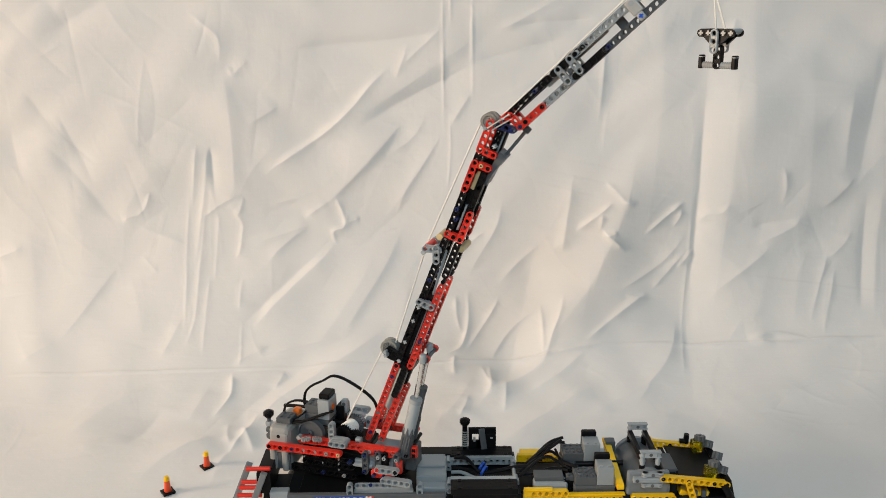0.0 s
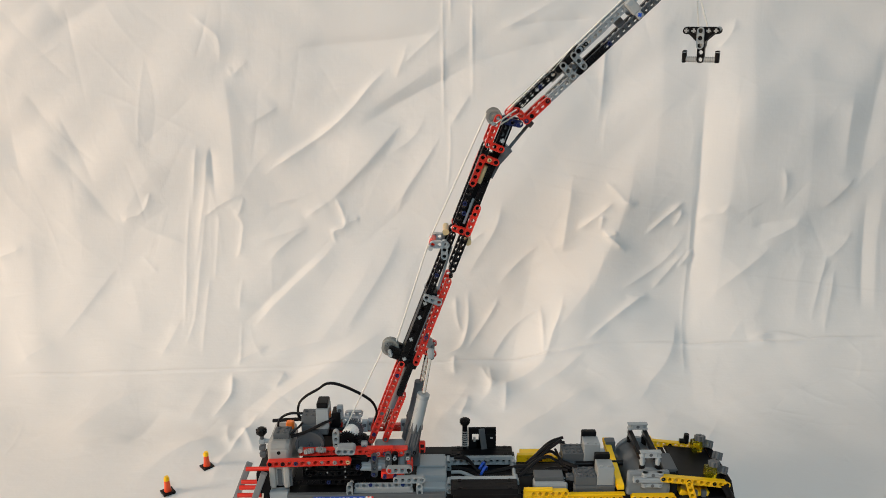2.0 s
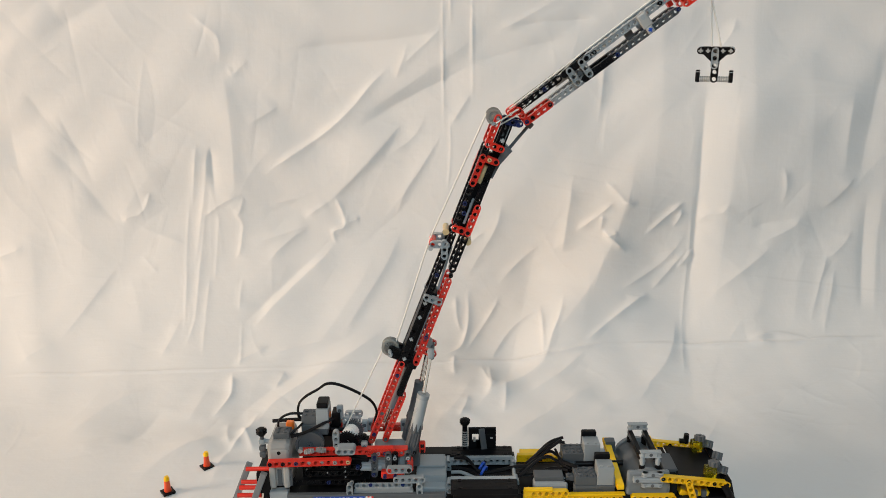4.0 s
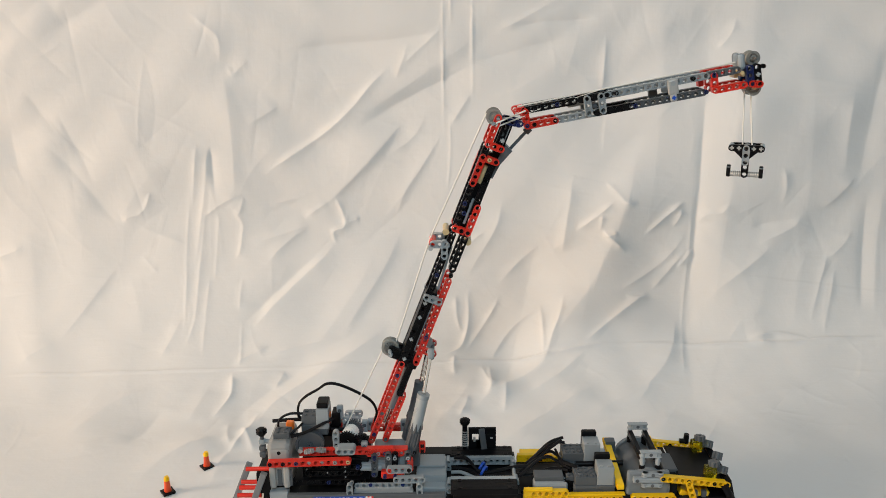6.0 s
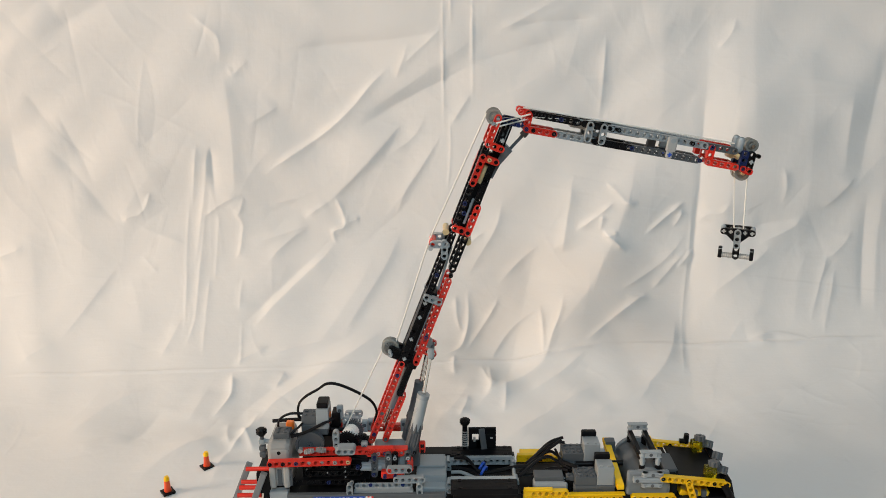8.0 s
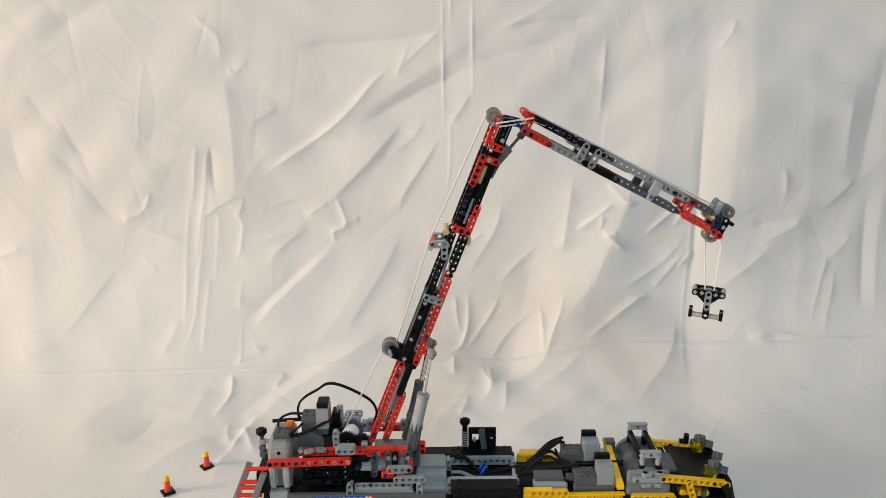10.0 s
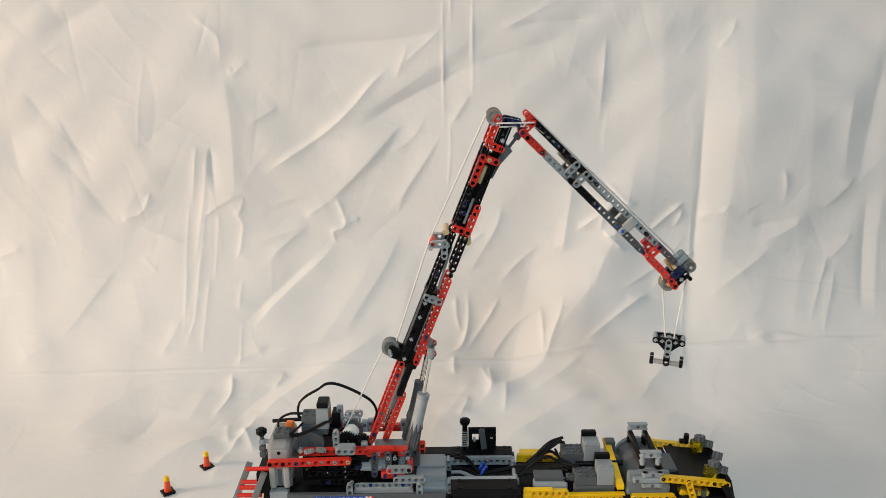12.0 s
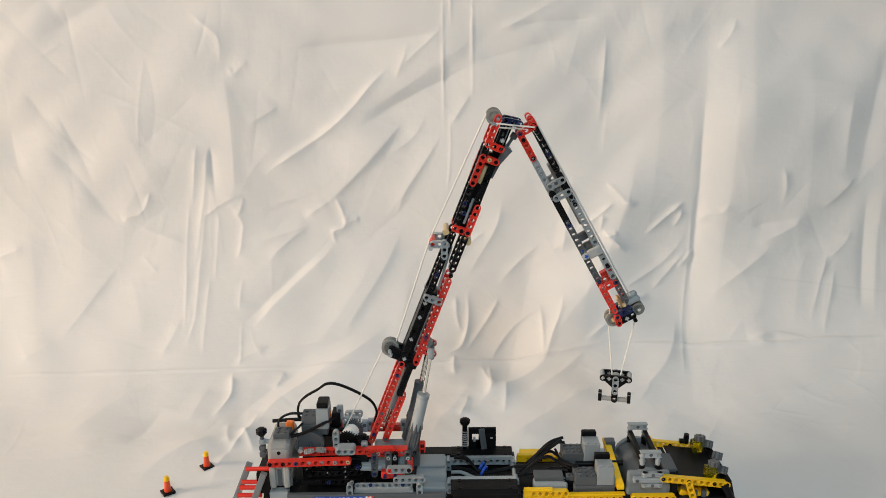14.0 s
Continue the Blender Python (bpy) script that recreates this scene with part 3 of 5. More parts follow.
fold(0.0060, 0.0252, 0.0462, (-0.301, 1.156), (-0.292, 1.219), (-0.257, 1.264), (-0.196, 1.313), (-0.144, 1.356), (-0.086, 1.410))
fold(-0.0034, 0.0315, 0.0273, (-0.344, 1.165), (-0.323, 1.235), (-0.275, 1.286), (-0.212, 1.334))
fold(0.0027, 0.0081, 0.0135, (-0.321, 1.083), (-0.317, 1.126), (-0.309, 1.158), (-0.301, 1.216))
fold(0.0024, 0.0072, 0.0117, (-0.322, 1.179), (-0.305, 1.143), (-0.291, 1.112), (-0.283, 1.086))
fold(0.0017, 0.0072, 0.0108, (-0.345, 1.185), (-0.337, 1.144), (-0.323, 1.110))
fold(0.0024, 0.0072, 0.0081, (-0.375, 1.196), (-0.363, 1.231), (-0.354, 1.260), (-0.366, 1.312))
fold(0.0038, 0.0081, 0.0252, (-0.322, 0.952), (-0.327, 1.034), (-0.327, 1.073), (-0.321, 1.103))
fold(0.0047, 0.0273, 0.0357, (-0.429, 0.953), (-0.431, 1.022), (-0.413, 1.079), (-0.383, 1.117), (-0.333, 1.158))
fold(0.0025, 0.0315, 0.0315, (-0.588, 1.134), (-0.571, 1.202), (-0.535, 1.257), (-0.482, 1.270))
fold(-0.0021, 0.0273, 0.0315, (-0.485, 1.115), (-0.470, 1.159), (-0.461, 1.229))
fold(0.0022, 0.0252, 0.0252, (-0.659, 1.054), (-0.590, 0.998), (-0.546, 0.955))
fold(0.0017, 0.0126, 0.0168, (-0.497, 1.331), (-0.481, 1.376), (-0.467, 1.419))
fold(0.0015, 0.0108, 0.0108, (-0.325, 1.335), (-0.283, 1.349), (-0.225, 1.369), (-0.165, 1.373))
fold(0.0014, 0.0081, 0.0081, (-0.367, 1.318), (-0.341, 1.343), (-0.304, 1.361))
fold(0.0017, 0.0108, 0.0090, (-0.286, 1.268), (-0.280, 1.290), (-0.273, 1.311))
fold(0.0017, 0.0210, 0.0210, (-0.411, 1.183), (-0.405, 1.236), (-0.397, 1.281))

# soft sag and crumple over the whole cloth
for scale, depth in ((0.42, 0.0016), (0.16, 0.00016), (0.06, 0.00003)):
    for _ in range(7):
        a = random.uniform(0.15, 1.35) if random.random() < 0.7 else random.uniform(1.35, 2.6)
        k = 2 * math.pi / scale * random.uniform(0.7, 1.4)
        bend = random.uniform(0.3, 1.1) * scale
        warp = bend * np.sin(GX * k * 0.31 + random.uniform(0, 6)) + bend * np.sin(GS * k * 0.27 + random.uniform(0, 6))
        HEIGHT += depth * 0.42 * np.sin((GX * math.sin(a) - GS * math.cos(a) + warp) * k + random.uniform(0, 6))

# faint wrinkles everywhere, mostly on the slant
for _ in range(420):
    x, s = random.uniform(-0.9, 0.9), random.uniform(0.95, 2.3)
    a, reach, bend = radians(random.gauss(105 if x < -0.4 else 48 if x < 0.35 else 76, 24)), random.uniform(0.02, 0.11), random.gauss(0, 0.22)
    if random.random() < 0.18:
        a += 1.3
    w = random.uniform(0.003, 0.008)
    fold(random.choice((1, 1, -1)) * random.uniform(0.0001, 0.00038), w, w * random.uniform(0.8, 2.2), (x, s), (x + reach * math.cos(a), s + reach * math.sin(a)),
         (x + reach * math.cos(a) + reach * math.cos(a + bend), s + reach * math.sin(a) + reach * math.sin(a + bend)))


def sheet_point(s):
    """Place and outward normal of the smooth sheet at arc length s from the camera's foot."""
    arc = RAD * math.pi / 2
    if s < BEND:
        return (s, 0.0), (0.0, 1.0)
    if s < BEND + arc:
        a = (s - BEND) / RAD
        return (BEND + RAD * math.sin(a), RAD * (1 - math.cos(a))), (-math.sin(a), math.cos(a))
    return (BACK, RAD + s - BEND - arc), (-1.0, 0.0)


def build_sheet():
    nx, ns = len(XS), len(SS)
    rows = []
    for j, s in enumerate(SS):
        (y, z), (ny, nz) = sheet_point(s)
        h = HEIGHT[j] * min(1.0, max(0.0, (s - 1.0) / 0.12)) if s < 1.12 else HEIGHT[j]
        rows.append(np.stack([XS, y + ny * h, z + nz * h], 1))
    co = np.concatenate(rows)
    i, j = np.meshgrid(np.arange(nx - 1), np.arange(ns - 1))
    k = (j * nx + i).ravel()
    faces = np.stack([k, k + 1, k + nx + 1, k + nx], 1)
    me = bpy.data.meshes.new("backdrop_sheet")
    me.from_pydata(co.tolist(), [], faces.tolist())
    me.polygons.foreach_set("use_smooth", [True] * len(faces))
    me.materials.append(CLOTH)
    return tagged(new("backdrop_sheet", me), "creased cream cotton sheet hung up and spread over the floor", "sheet")


build_sheet()

# ---- crane truck ----
CENTRE = (-0.0713, 0.9508)
truck = tagged(new("crane_truck"), "toy crane truck of red, black, grey and yellow plastic beams", "toy crane")
truck.location = (*CENTRE, 0.0)
PIVOT = (19.72, 0.0, 63.16)
JIB_START = 1.25
LEAN = 68.9
BX, BZ = -0.4, 13.9


def on_boom(u, v):
    a = radians(LEAN)
    return BX + u * math.cos(a) - v * math.sin(a), BZ + u * math.sin(a) + v * math.cos(a)


# ---- boom: two red and black lattice sides with a pulley head ----
def build_boom():
    root_bm = add_rod(bmesh.new(), (BX, -2.6, BZ), (BX, 2.6, BZ), 0.28)
    ob = part("boom", root_bm, DARK, truck, "red and black boom of perforated beams, raised", smooth=True)

    def along(mat, n, u, v, y, a=0, **kw):
        x, z = on_boom(u, v)
        return beam(ob, mat, n, x, y, z, LEAN + a, **kw)

    for y in (-2.0, 2.0):
        along(RED, 15, -1, 2, y)
        along(RED, 9, 0, 0, y)
        along(BLACK, 6, 8.3, 0.6, y * 1.02, solid=range(6), half=0.5)
        along(RED, 15, 14, 0, y)
        along(BLACK, 13, 13.6, 2.05, y * 0.98, solid=(0, 1, 2, 3, 4, 6, 7, 8, 10), half=0.44)
        along(BLACK, 11, 25, 2, y * 0.98)
        along(BLACK, 6, 30, 0.1, y * 0.98)
        along(GREY, 3, 24.6, 2.2, y * 1.24, -90)
        along(RED, 5, 40, 0, y * 1.02, 180, legs=((3, -90),))
        along(BLACK, 13, 36.5, 2, y * 0.8)
        along(BLACK, 9, 39.0, 0.3, y * 0.8, solid=(0, 1, 3, 4, 6, 7))
        along(RED, 5, 43.2, 2, y * 1.02, legs=((3, -90),))
        along(RED, 5, 53.2, 2, y * 1.02, 180, legs=((3, 90),))
        along(BLACK, 5, 49.2, 0.5, y * 0.6, half=0.4)
        along(BLACK, 4, 14.3, 4.2, y * 0.62, -95, solid=(0, 1, 2, 3), half=0.4)
        along(BLACK, 3, 13.6, 4.0, y * 0.62, -90, solid=(0, 1, 2), half=0.38)
        along(GREY, 3, 32.6, 4.2, y * 1.15, -70)
        along(GREY, 3, 31.6, 2.0, y * 1.24, 20)
        for u, v, mat in ((0.2, 2, BLUE), (11.0, 2, BLUE), (29, 0, BLACK), (18.5, 0, BLUE), (38.6, 1.6, BLUE), (40, 2, BLUE), (28.4, 2, BLUE), (36, 1, BLACK), (47.2, 1, TAN), (13, 0.6, BLACK)):
            x, z = on_boom(u, v)
            pin(ob, mat, x, y * 1.02, z, 1.16)
        # the three at 2.05 give the bright backdrop seen through open cross holes
        for u, v in ((14.0, 1.9), (13.8, 4.1), (21.2, 2.05), (23.6, 2.05), (17.4, 2.05), (52.2, 2.4), (50.4, 0.3)):
            x, z = on_boom(u, v)
            axle_end(ob, GREY, x, y * 1.02, z, LEAN, 1.0)
        beam(ob, BLUE, 3, 18.0, y * 0.75, 63.75, -13, half=0.4)
    # cross axles and inner spine
    for u, v, r, mat in ((4, 2, 0.28, DARK), (13, 2, 0.3, BLACK), (24.6, 1, 0.28, GREY), (33.5, 2, 0.3, BLACK), (36, 0, 0.3, BLACK), (47.2, 0, 0.3, BLACK), (53, 2, 0.28, GREY), (14.2, 4.4, 0.25, GREY)):
        x, z = on_boom(u, v)
        bar(ob, mat, (x, -2.4, z), (x, 2.4, z), r)
    for u0, u1, v0, v1, w in ((13.0, 25.2, 0.7, 2.5, 1.3), (35.5, 41.0, 0.5, 1.9, 1.0), (41.0, 47.4, 0.0, 1.6, 1.1), (47.4, 53.2, -0.5, 0.8, 0.7), (12.6, 14.0, -0.4, 2.6, 1.9)):
        at = P(BX, 0, BZ) @ pose(0, 0, 0, 0, -LEAN, 0)
        part("inner_plate", add_box(bmesh.new(), u0, u1, -w, w, v0, v1, 0.12), BLACK, ob, "black inner plate between the boom sides", at)
    for v in (-0.1, 0.35):
        a, b = on_boom(48.4, v), on_boom(52.6, v)
        bar(ob, GREY, (a[0], -0.82, a[1]), (b[0], -0.82, b[1]), 0.14, "axle", "light grey axle")
    a, b = on_boom(15.4, 0.85), on_boom(24.2, 0.85)
    bar(ob, MID, (a[0], -1.4, a[1]), (b[0], -1.4, b[1]), 0.1, "axle", "grey axle")
    a, b = on_boom(1.5, 1), on_boom(9.5, 1.1)
    bar(ob, CHROME, (a[0], 0, a[1]), (b[0], 0, b[1]), 0.28, "actuator_rod")
    a, b = on_boom(4.5, 1), on_boom(12, 1.1)
    bar(ob, GREY, (a[0], 0, a[1]), (b[0], 0, b[1]), 0.8, "actuator_sleeve", "light grey actuator tube", seg=16)
    a, b = on_boom(26, 0.9), on_boom(33, 1.4)
    bar(ob, GREY, (a[0], -1.2, a[1]), (b[0], -1.2, b[1]), 0.2, "axle", "light grey axle")
    a, b = on_boom(37, 1.0), on_boom(41, 1.0)
    bar(ob, GREY, (a[0], -1.6, a[1]), (b[0], -1.6, b[1]), 0.2, "axle", "light grey axle")
    a, b = on_boom(42, 1.0), on_boom(48, 0.9)
    bar(ob, BLACK, (a[0], 0, a[1]), (b[0], 0, b[1]), 0.75, "actuator_sleeve", "black actuator tube", seg=16)
    x, z = on_boom(44.5, 1.0)
    bar(ob, TAN, (x - 0.5, -1.2, z - 1.0), (x + 0.6, -1.2, z + 1.6), 0.5, "gear_shaft", "dusty tan shaft")
    # folding wedge under the head
    bm = bmesh.new()
    outline = [on_boom(u, v) for u, v in ((44.6, -0.5), (47.0, -0.8), (49.4, -1.7), (49.9, -0.5), (45, 0.2))]
    faces = [[bm.verts.new((x * STUD, y * STUD, z * STUD)) for x, z in outline] for y in (-1.5, 1.5)]
    bm.faces.new(faces[0])
    bm.faces.new(faces[1])
    for k in range(5):
        bm.faces.new((faces[0][k], faces[0][(k + 1) % 5], faces[1][(k + 1) % 5], faces[1][k]))
    part("wedge_panel", bm, DARK, ob, "dark grey angled panel")
    # pulleys
    x, z = on_boom(14.2, 4.4)
    for y in (-0.4, 0.4):
        wheel = wheel_disc(ob, SMOKE, x, y, z, 1.35, 0.3, label="grey spoked pulley wheel")
        for k in range(12):
            a = k * math.pi / 6
            bar(wheel, DARK, (0.42 * math.cos(a), -0.27, 0.42 * math.sin(a)), (1.0 * math.cos(a), -0.27, 1.0 * math.sin(a)), 0.06, "spoke", seg=6)
    x, z = on_boom(53.0, 2.5)
    for y in (-0.9, 0.9):
        wheel_disc(ob, SMOKE, x, y, z, 1.15, 0.32, label="grey pulley wheel")
    x, z = on_boom(32.5, 4.2)
    bar(ob, RED, (x, -1.5, z), (x, 1.5, z), 0.55, "roller", "red roller", seg=16)
    bar(ob, GREY, (x - 0.3, -2.6, z - 0.5), (x - 0.3, 2.6, z - 0.5), 0.35, "roller_axle")
    x, z = on_boom(34.9, 3.0)
    bar(ob, TAN, (x, -1.8, z), (x, 1.8, z), 0.5, "bush", "tan bush", seg=14)
    x, z = on_boom(34.6, -0.6)
    bar(ob, TAN, (x, -1.9, z), (x, 1.9, z), 0.5, "bush", "tan bush", seg=14)
    # piston bracket
    for y in (-1.6, 1.6):
        x, z = on_boom(16.2, 0)
        beam(ob, RED, 3, x, y * 1.3, z, -20, half=0.3)
    x, z = on_boom(16.0, -1.9)
    bar(ob, DARK, (x, -3.2, z), (x, 3.2, z), 0.32, "axle")
    # rope from the winch over the wheels to the head
    p = [(-6.6, -1.4, 15.8)]
    for u, v in ((13.6, 5.3), (15.2, 3.8), (32.6, 4.7), (53.0, 3.6)):
        x, z = on_boom(u, v)
        p.append((x, -0.05, z))
    for a, b in zip(p, p[1:]):
        bar(ob, CORD, a, b, 0.12, "hoist_rope", "thin white cord", seg=6)
    return ob


boom = build_boom()


# ---- jib ----
def build_jib():
    ob = part("jib", add_rod(bmesh.new(), (0, -2.2, 0), (0, 2.2, 0), 0.3), BLUE, truck, "black, grey and red folding jib of perforated beams", smooth=True)
    x0, lo, hi = JIB_START, -0.35, 1.85
    for y in (-1.5, 1.5):
        beam(ob, RED, 5, x0 + 4, y * 1.02, lo, 180, legs=((3, -90),))
        beam(ob, GREY, 7, x0 + 4.6, y * 0.96, lo)
        beam(ob, BLACK, 6, x0 + 10, y * 1.02, lo, solid=(0, 2, 3, 4))
        beam(ob, DARK, 11, x0 + 15, y * 0.96, lo)
        beam(ob, RED, 5, x0 + 30.7, y * 1.02, lo, 180, legs=((3, -90),), solid=())
        beam(ob, BLACK, 8, x0, y * 0.98, hi)
        beam(ob, RED, 2, x0 - 1.2, y * 0.98, hi + 0.05)
        beam(ob, BLACK, 5, x0 + 8, y * 0.96, hi, solid=(0, 1, 2, 3, 4))
        beam(ob, GREY, 15, x0 + 11.6, y * 1.0, hi)
        beam(ob, RED if y > 0 else DARK, 5, x0 + 26, y * 0.96, hi)
        beam(ob, GREY, 3, x0 + 8.8, y * 1.3, hi, -90)
        beam(ob, GREY, 3, x0 + 10.8, y * 1.3, hi, -90)
        bm = add_box(bmesh.new(), x0 + 20.1, x0 + 21.6, y * 1.32 - 0.25, y * 1.32 + 0.25, lo + 0.5, hi + 0.45, 0.22)
        add_box(bm, x0 + 20.3, x0 + 21.3, y * 1.32 - 0.25, y * 1.32 + 0.25, lo - 0.45, lo + 0.6, 0.22)
        plate = part("cover_plate", bm, PALE, ob, "pale grey cover plate")
        axle_end(plate, BRIGHT_BLUE, x0 + 20.8, y * 1.32, lo + 0.1, 0, 0.56)
        bar(plate, GREY, (x0 + 20.85, y * 1.32 - 0.29, hi - 0.1), (x0 + 20.85, y * 1.32 + 0.29, hi - 0.1), 0.36, "boss")
        for x, z, mat in ((x0, lo, BLUE), (x0 + 4.6, hi, BLUE), (x0 + 15.4, lo, BLUE), (x0 + 25.4, lo, BLUE), (x0 + 26.7, hi, BLUE), (x0 + 13, hi, BLACK), (x0 + 11.7, hi, BLACK), (x0 + 23.8, hi, BLACK), (x0 + 4, lo, BLACK), (x0 + 1, lo, BLACK), (x0 + 10, lo, BLACK)):
            pin(ob, mat, x, y * 1.02, z, 1.06)
        # head plates
        beam(ob, BLUE, 3, x0 + 31.7, y * 0.95, hi - 0.1, -90)
        beam(ob, BLACK, 3, x0 + 32.7, y * 1.0, lo + 0.1, 90, solid=(1,))
        beam(ob, RED, 2, x0 + 31.9, y * 1.05, lo - 0.1, -12)
        bm = add_box(bmesh.new(), x0 + 30.3, x0 + 31.35, y * 0.7 - 0.3, y * 0.7 + 0.3, hi - 0.2, hi + 2.1, 0.4)
        part("head_cap", bm, GREY, ob, "light grey head cap")
        axle_end(ob, GREY, x0 + 32.7, y * 1.25, lo + 1.1, 0, 0.6)
        pin(ob, BLACK, x0 + 33.5, y * 1.25, hi - 0.1, 0.8)
    for x, z, r, mat in ((x0 + 1, lo, 0.28, BLACK), (x0 + 9.8, lo + 1, 0.35, DARK), (x0 + 20.8, lo, 0.28, BRIGHT_BLUE), (x0 + 30.6, lo + 1.7, 0.28, TAN), (x0 + 26.7, hi, 0.28, BLACK), (x0, hi, 0.3, RED)):
        bar(ob, mat, (x, -1.9, z), (x, 1.9, z), r)
    block(ob, DARK, x0 + 17.8, x0 + 19.0, -0.4, 0.4, lo + 0.4, hi - 0.4, "spacer", "dark grey spacer")
    block(ob, RED, x0 + 24.8, x0 + 25.5, -0.6, 0.6, lo + 0.7, hi - 0.4, "spacer", "red spacer")
    block(ob, PALE, x0 + 6.2, x0 + 9.4, -0.9, 0.9, hi - 0.9, hi - 0.3, "link_plate", "pale grey link plate")
    block(ob, PALE, x0 + 10.5, x0 + 16.5, -0.5, 0.5, hi - 0.75, hi - 0.35, "link_plate", "pale grey link plate")
    for y in (-0.55, 0.55):
        wheel_disc(ob, SMOKE, x0 + 32.6, y, hi + 1.1, 0.98, 0.35, label="smoky clear pulley wheel")
        wheel_disc(ob, SMOKE, x0 + 32.3, y, lo - 0.8, 1.12, 0.35, label="smoky clear pulley wheel")
    for k in range(3):
        bar(ob, TAN, (x0 + 30.0 + k * 0.5, -1.0, lo + 1.3 + 0.25 * (k % 2)), (x0 + 30.0 + k * 0.5, 1.0, lo + 1.3 + 0.25 * (k % 2)), 0.3, "bush", "tan bush")
    bar(ob, CORD, (x0 + 30.4, -0.5, lo - 0.4), (x0 + 31.6, -0.5, lo - 1.0), 0.1, "rope_knot", "knotted white cord", seg=6)
    bar(ob, CHROME, (x0 + 32.6, -1.4, hi + 1.1), (x0 + 32.6, 1.4, hi + 1.1), 0.25)
    bar(ob, TAN, (x0 + 32.3, -1.4, lo - 0.8), (x0 + 32.3, 1.4, lo - 0.8), 0.25)
    bar(ob, CORD, (x0 - 0.9, -0.6, hi + 0.6), (x0 + 30.2, -0.5, hi + 0.95), 0.12, "hoist_rope", "thin white cord", seg=6)
    bar(ob, CORD, (x0 + 0.4, -1.9, hi - 0.4), (x0 + 12, -1.0, hi + 0.9), 0.06, "hoist_rope", "thin white cord", seg=6)
    return ob


jib = build_jib()


# ---- load block with its crossbar ----
def build_hook():
    bm = bmesh.new()
    add_cells(bm, 5, 0.24, P(-2, -1.0, -0.5), solid=(0, 1, 3, 4))
    ob = part("load_block", bm, BLACK, truck, "black and grey load block hanging from two cords")
    beam(ob, BLACK, 5, -2, 1.0, -0.5, half=0.24, solid=(0, 1, 3, 4))
    for y in (-1.0, 1.0):
        for s in (-1, 1):
            bm = bmesh.new()
            pts = ((s * 1.7, -0.9), (s * 0.5, -0.9), (s * 0.5, -2.0))
            a = [bm.verts.new((x * STUD, (y - 0.22) * STUD, z * STUD)) for x, z in pts]
            b = [bm.verts.new((x * STUD, (y + 0.22) * STUD, z * STUD)) for x, z in pts]
            bm.faces.new(a)
            bm.faces.new(b)
            for k in range(3):
                bm.faces.new((a[k], a[(k + 1) % 3], b[(k + 1) % 3], b[k]))
            part("gusset", bm, BLACK, ob)
        # pale crosses in place of light showing through the plates' cross holes
        for x in (-2, -1, 1, 2):
            axle_end(ob, PALE, x, y, -0.5, 0, 0.56)
        beam(ob, GREY, 3, 0, y * 1.45, -0.5, -90, half=0.2)
    for s in (-1, 1):
        bar(ob, GREY, (s * 2.1, -1.0, -0.3), (s * 2.1, 1.0, -0.3), 0.34, "roller", "grey roller end")
        bm = bmesh.new()
        rings = [(0.36 if k % 2 else 0.44, 0.15 * k) for k in range(13)]
        add_lathe(bm, [(0.0, 0)] + rings + [(0.0, 1.8)], 14, P(s * 0.4, 0, -4.45) @ pose(0, 0, 0, 0, 0, -90 * s))
        part("ribbed_bar", bm, PALE, ob, "ribbed light grey bar")
        block(ob, BLACK, s * 2.25 - 0.28, s * 2.25 + 0.28, -0.45, 0.45, -4.9, -3.2, "end_stop", bevel=0.12)
        block(ob, GREY, s * 2.25 - 0.29, s * 2.25 + 0.29, -0.46, 0.46, -3.5, -3.4, "stop_band", bevel=0)
    beam(ob, BLACK, 3, 0, 0, -2.45, -90)
    wheel_disc(ob, PALE, 0, 0, -0.75, 0.75, 0.4, "block_pulley", label="pale grey pulley between the plates")
    pin(ob, BLACK, 0, 0, -1.5, 2.9)
    return ob


hook = build_hook()


def rope_piece(name, length):
    bm = add_rod(bmesh.new(), (0, 0, 0), (0, 0, length), 0.12, 6)
    return part(name, bm, CORD, truck, "thin white cord", smooth=True)


rope_inner = rope_piece("hanging_rope", 8.3)
rope_outer = rope_piece("hanging_rope", 10.5)
rope_heads = [rope_piece("head_rope", 3.3) for _ in range(4)]


def actuator_rod():
    bm = add_rod(bmesh.new(), (0, 0, 0), (0, 0, 5.0), 0.24, 10)
    add_box(bm, -0.35, 0.35, -0.5, 0.5, -0.4, 0.5, 0.1)
    return part("jib_actuator", bm, DARK, truck, "dark grey jib actuator rod", smooth=False)


jib_rod = actuator_rod()


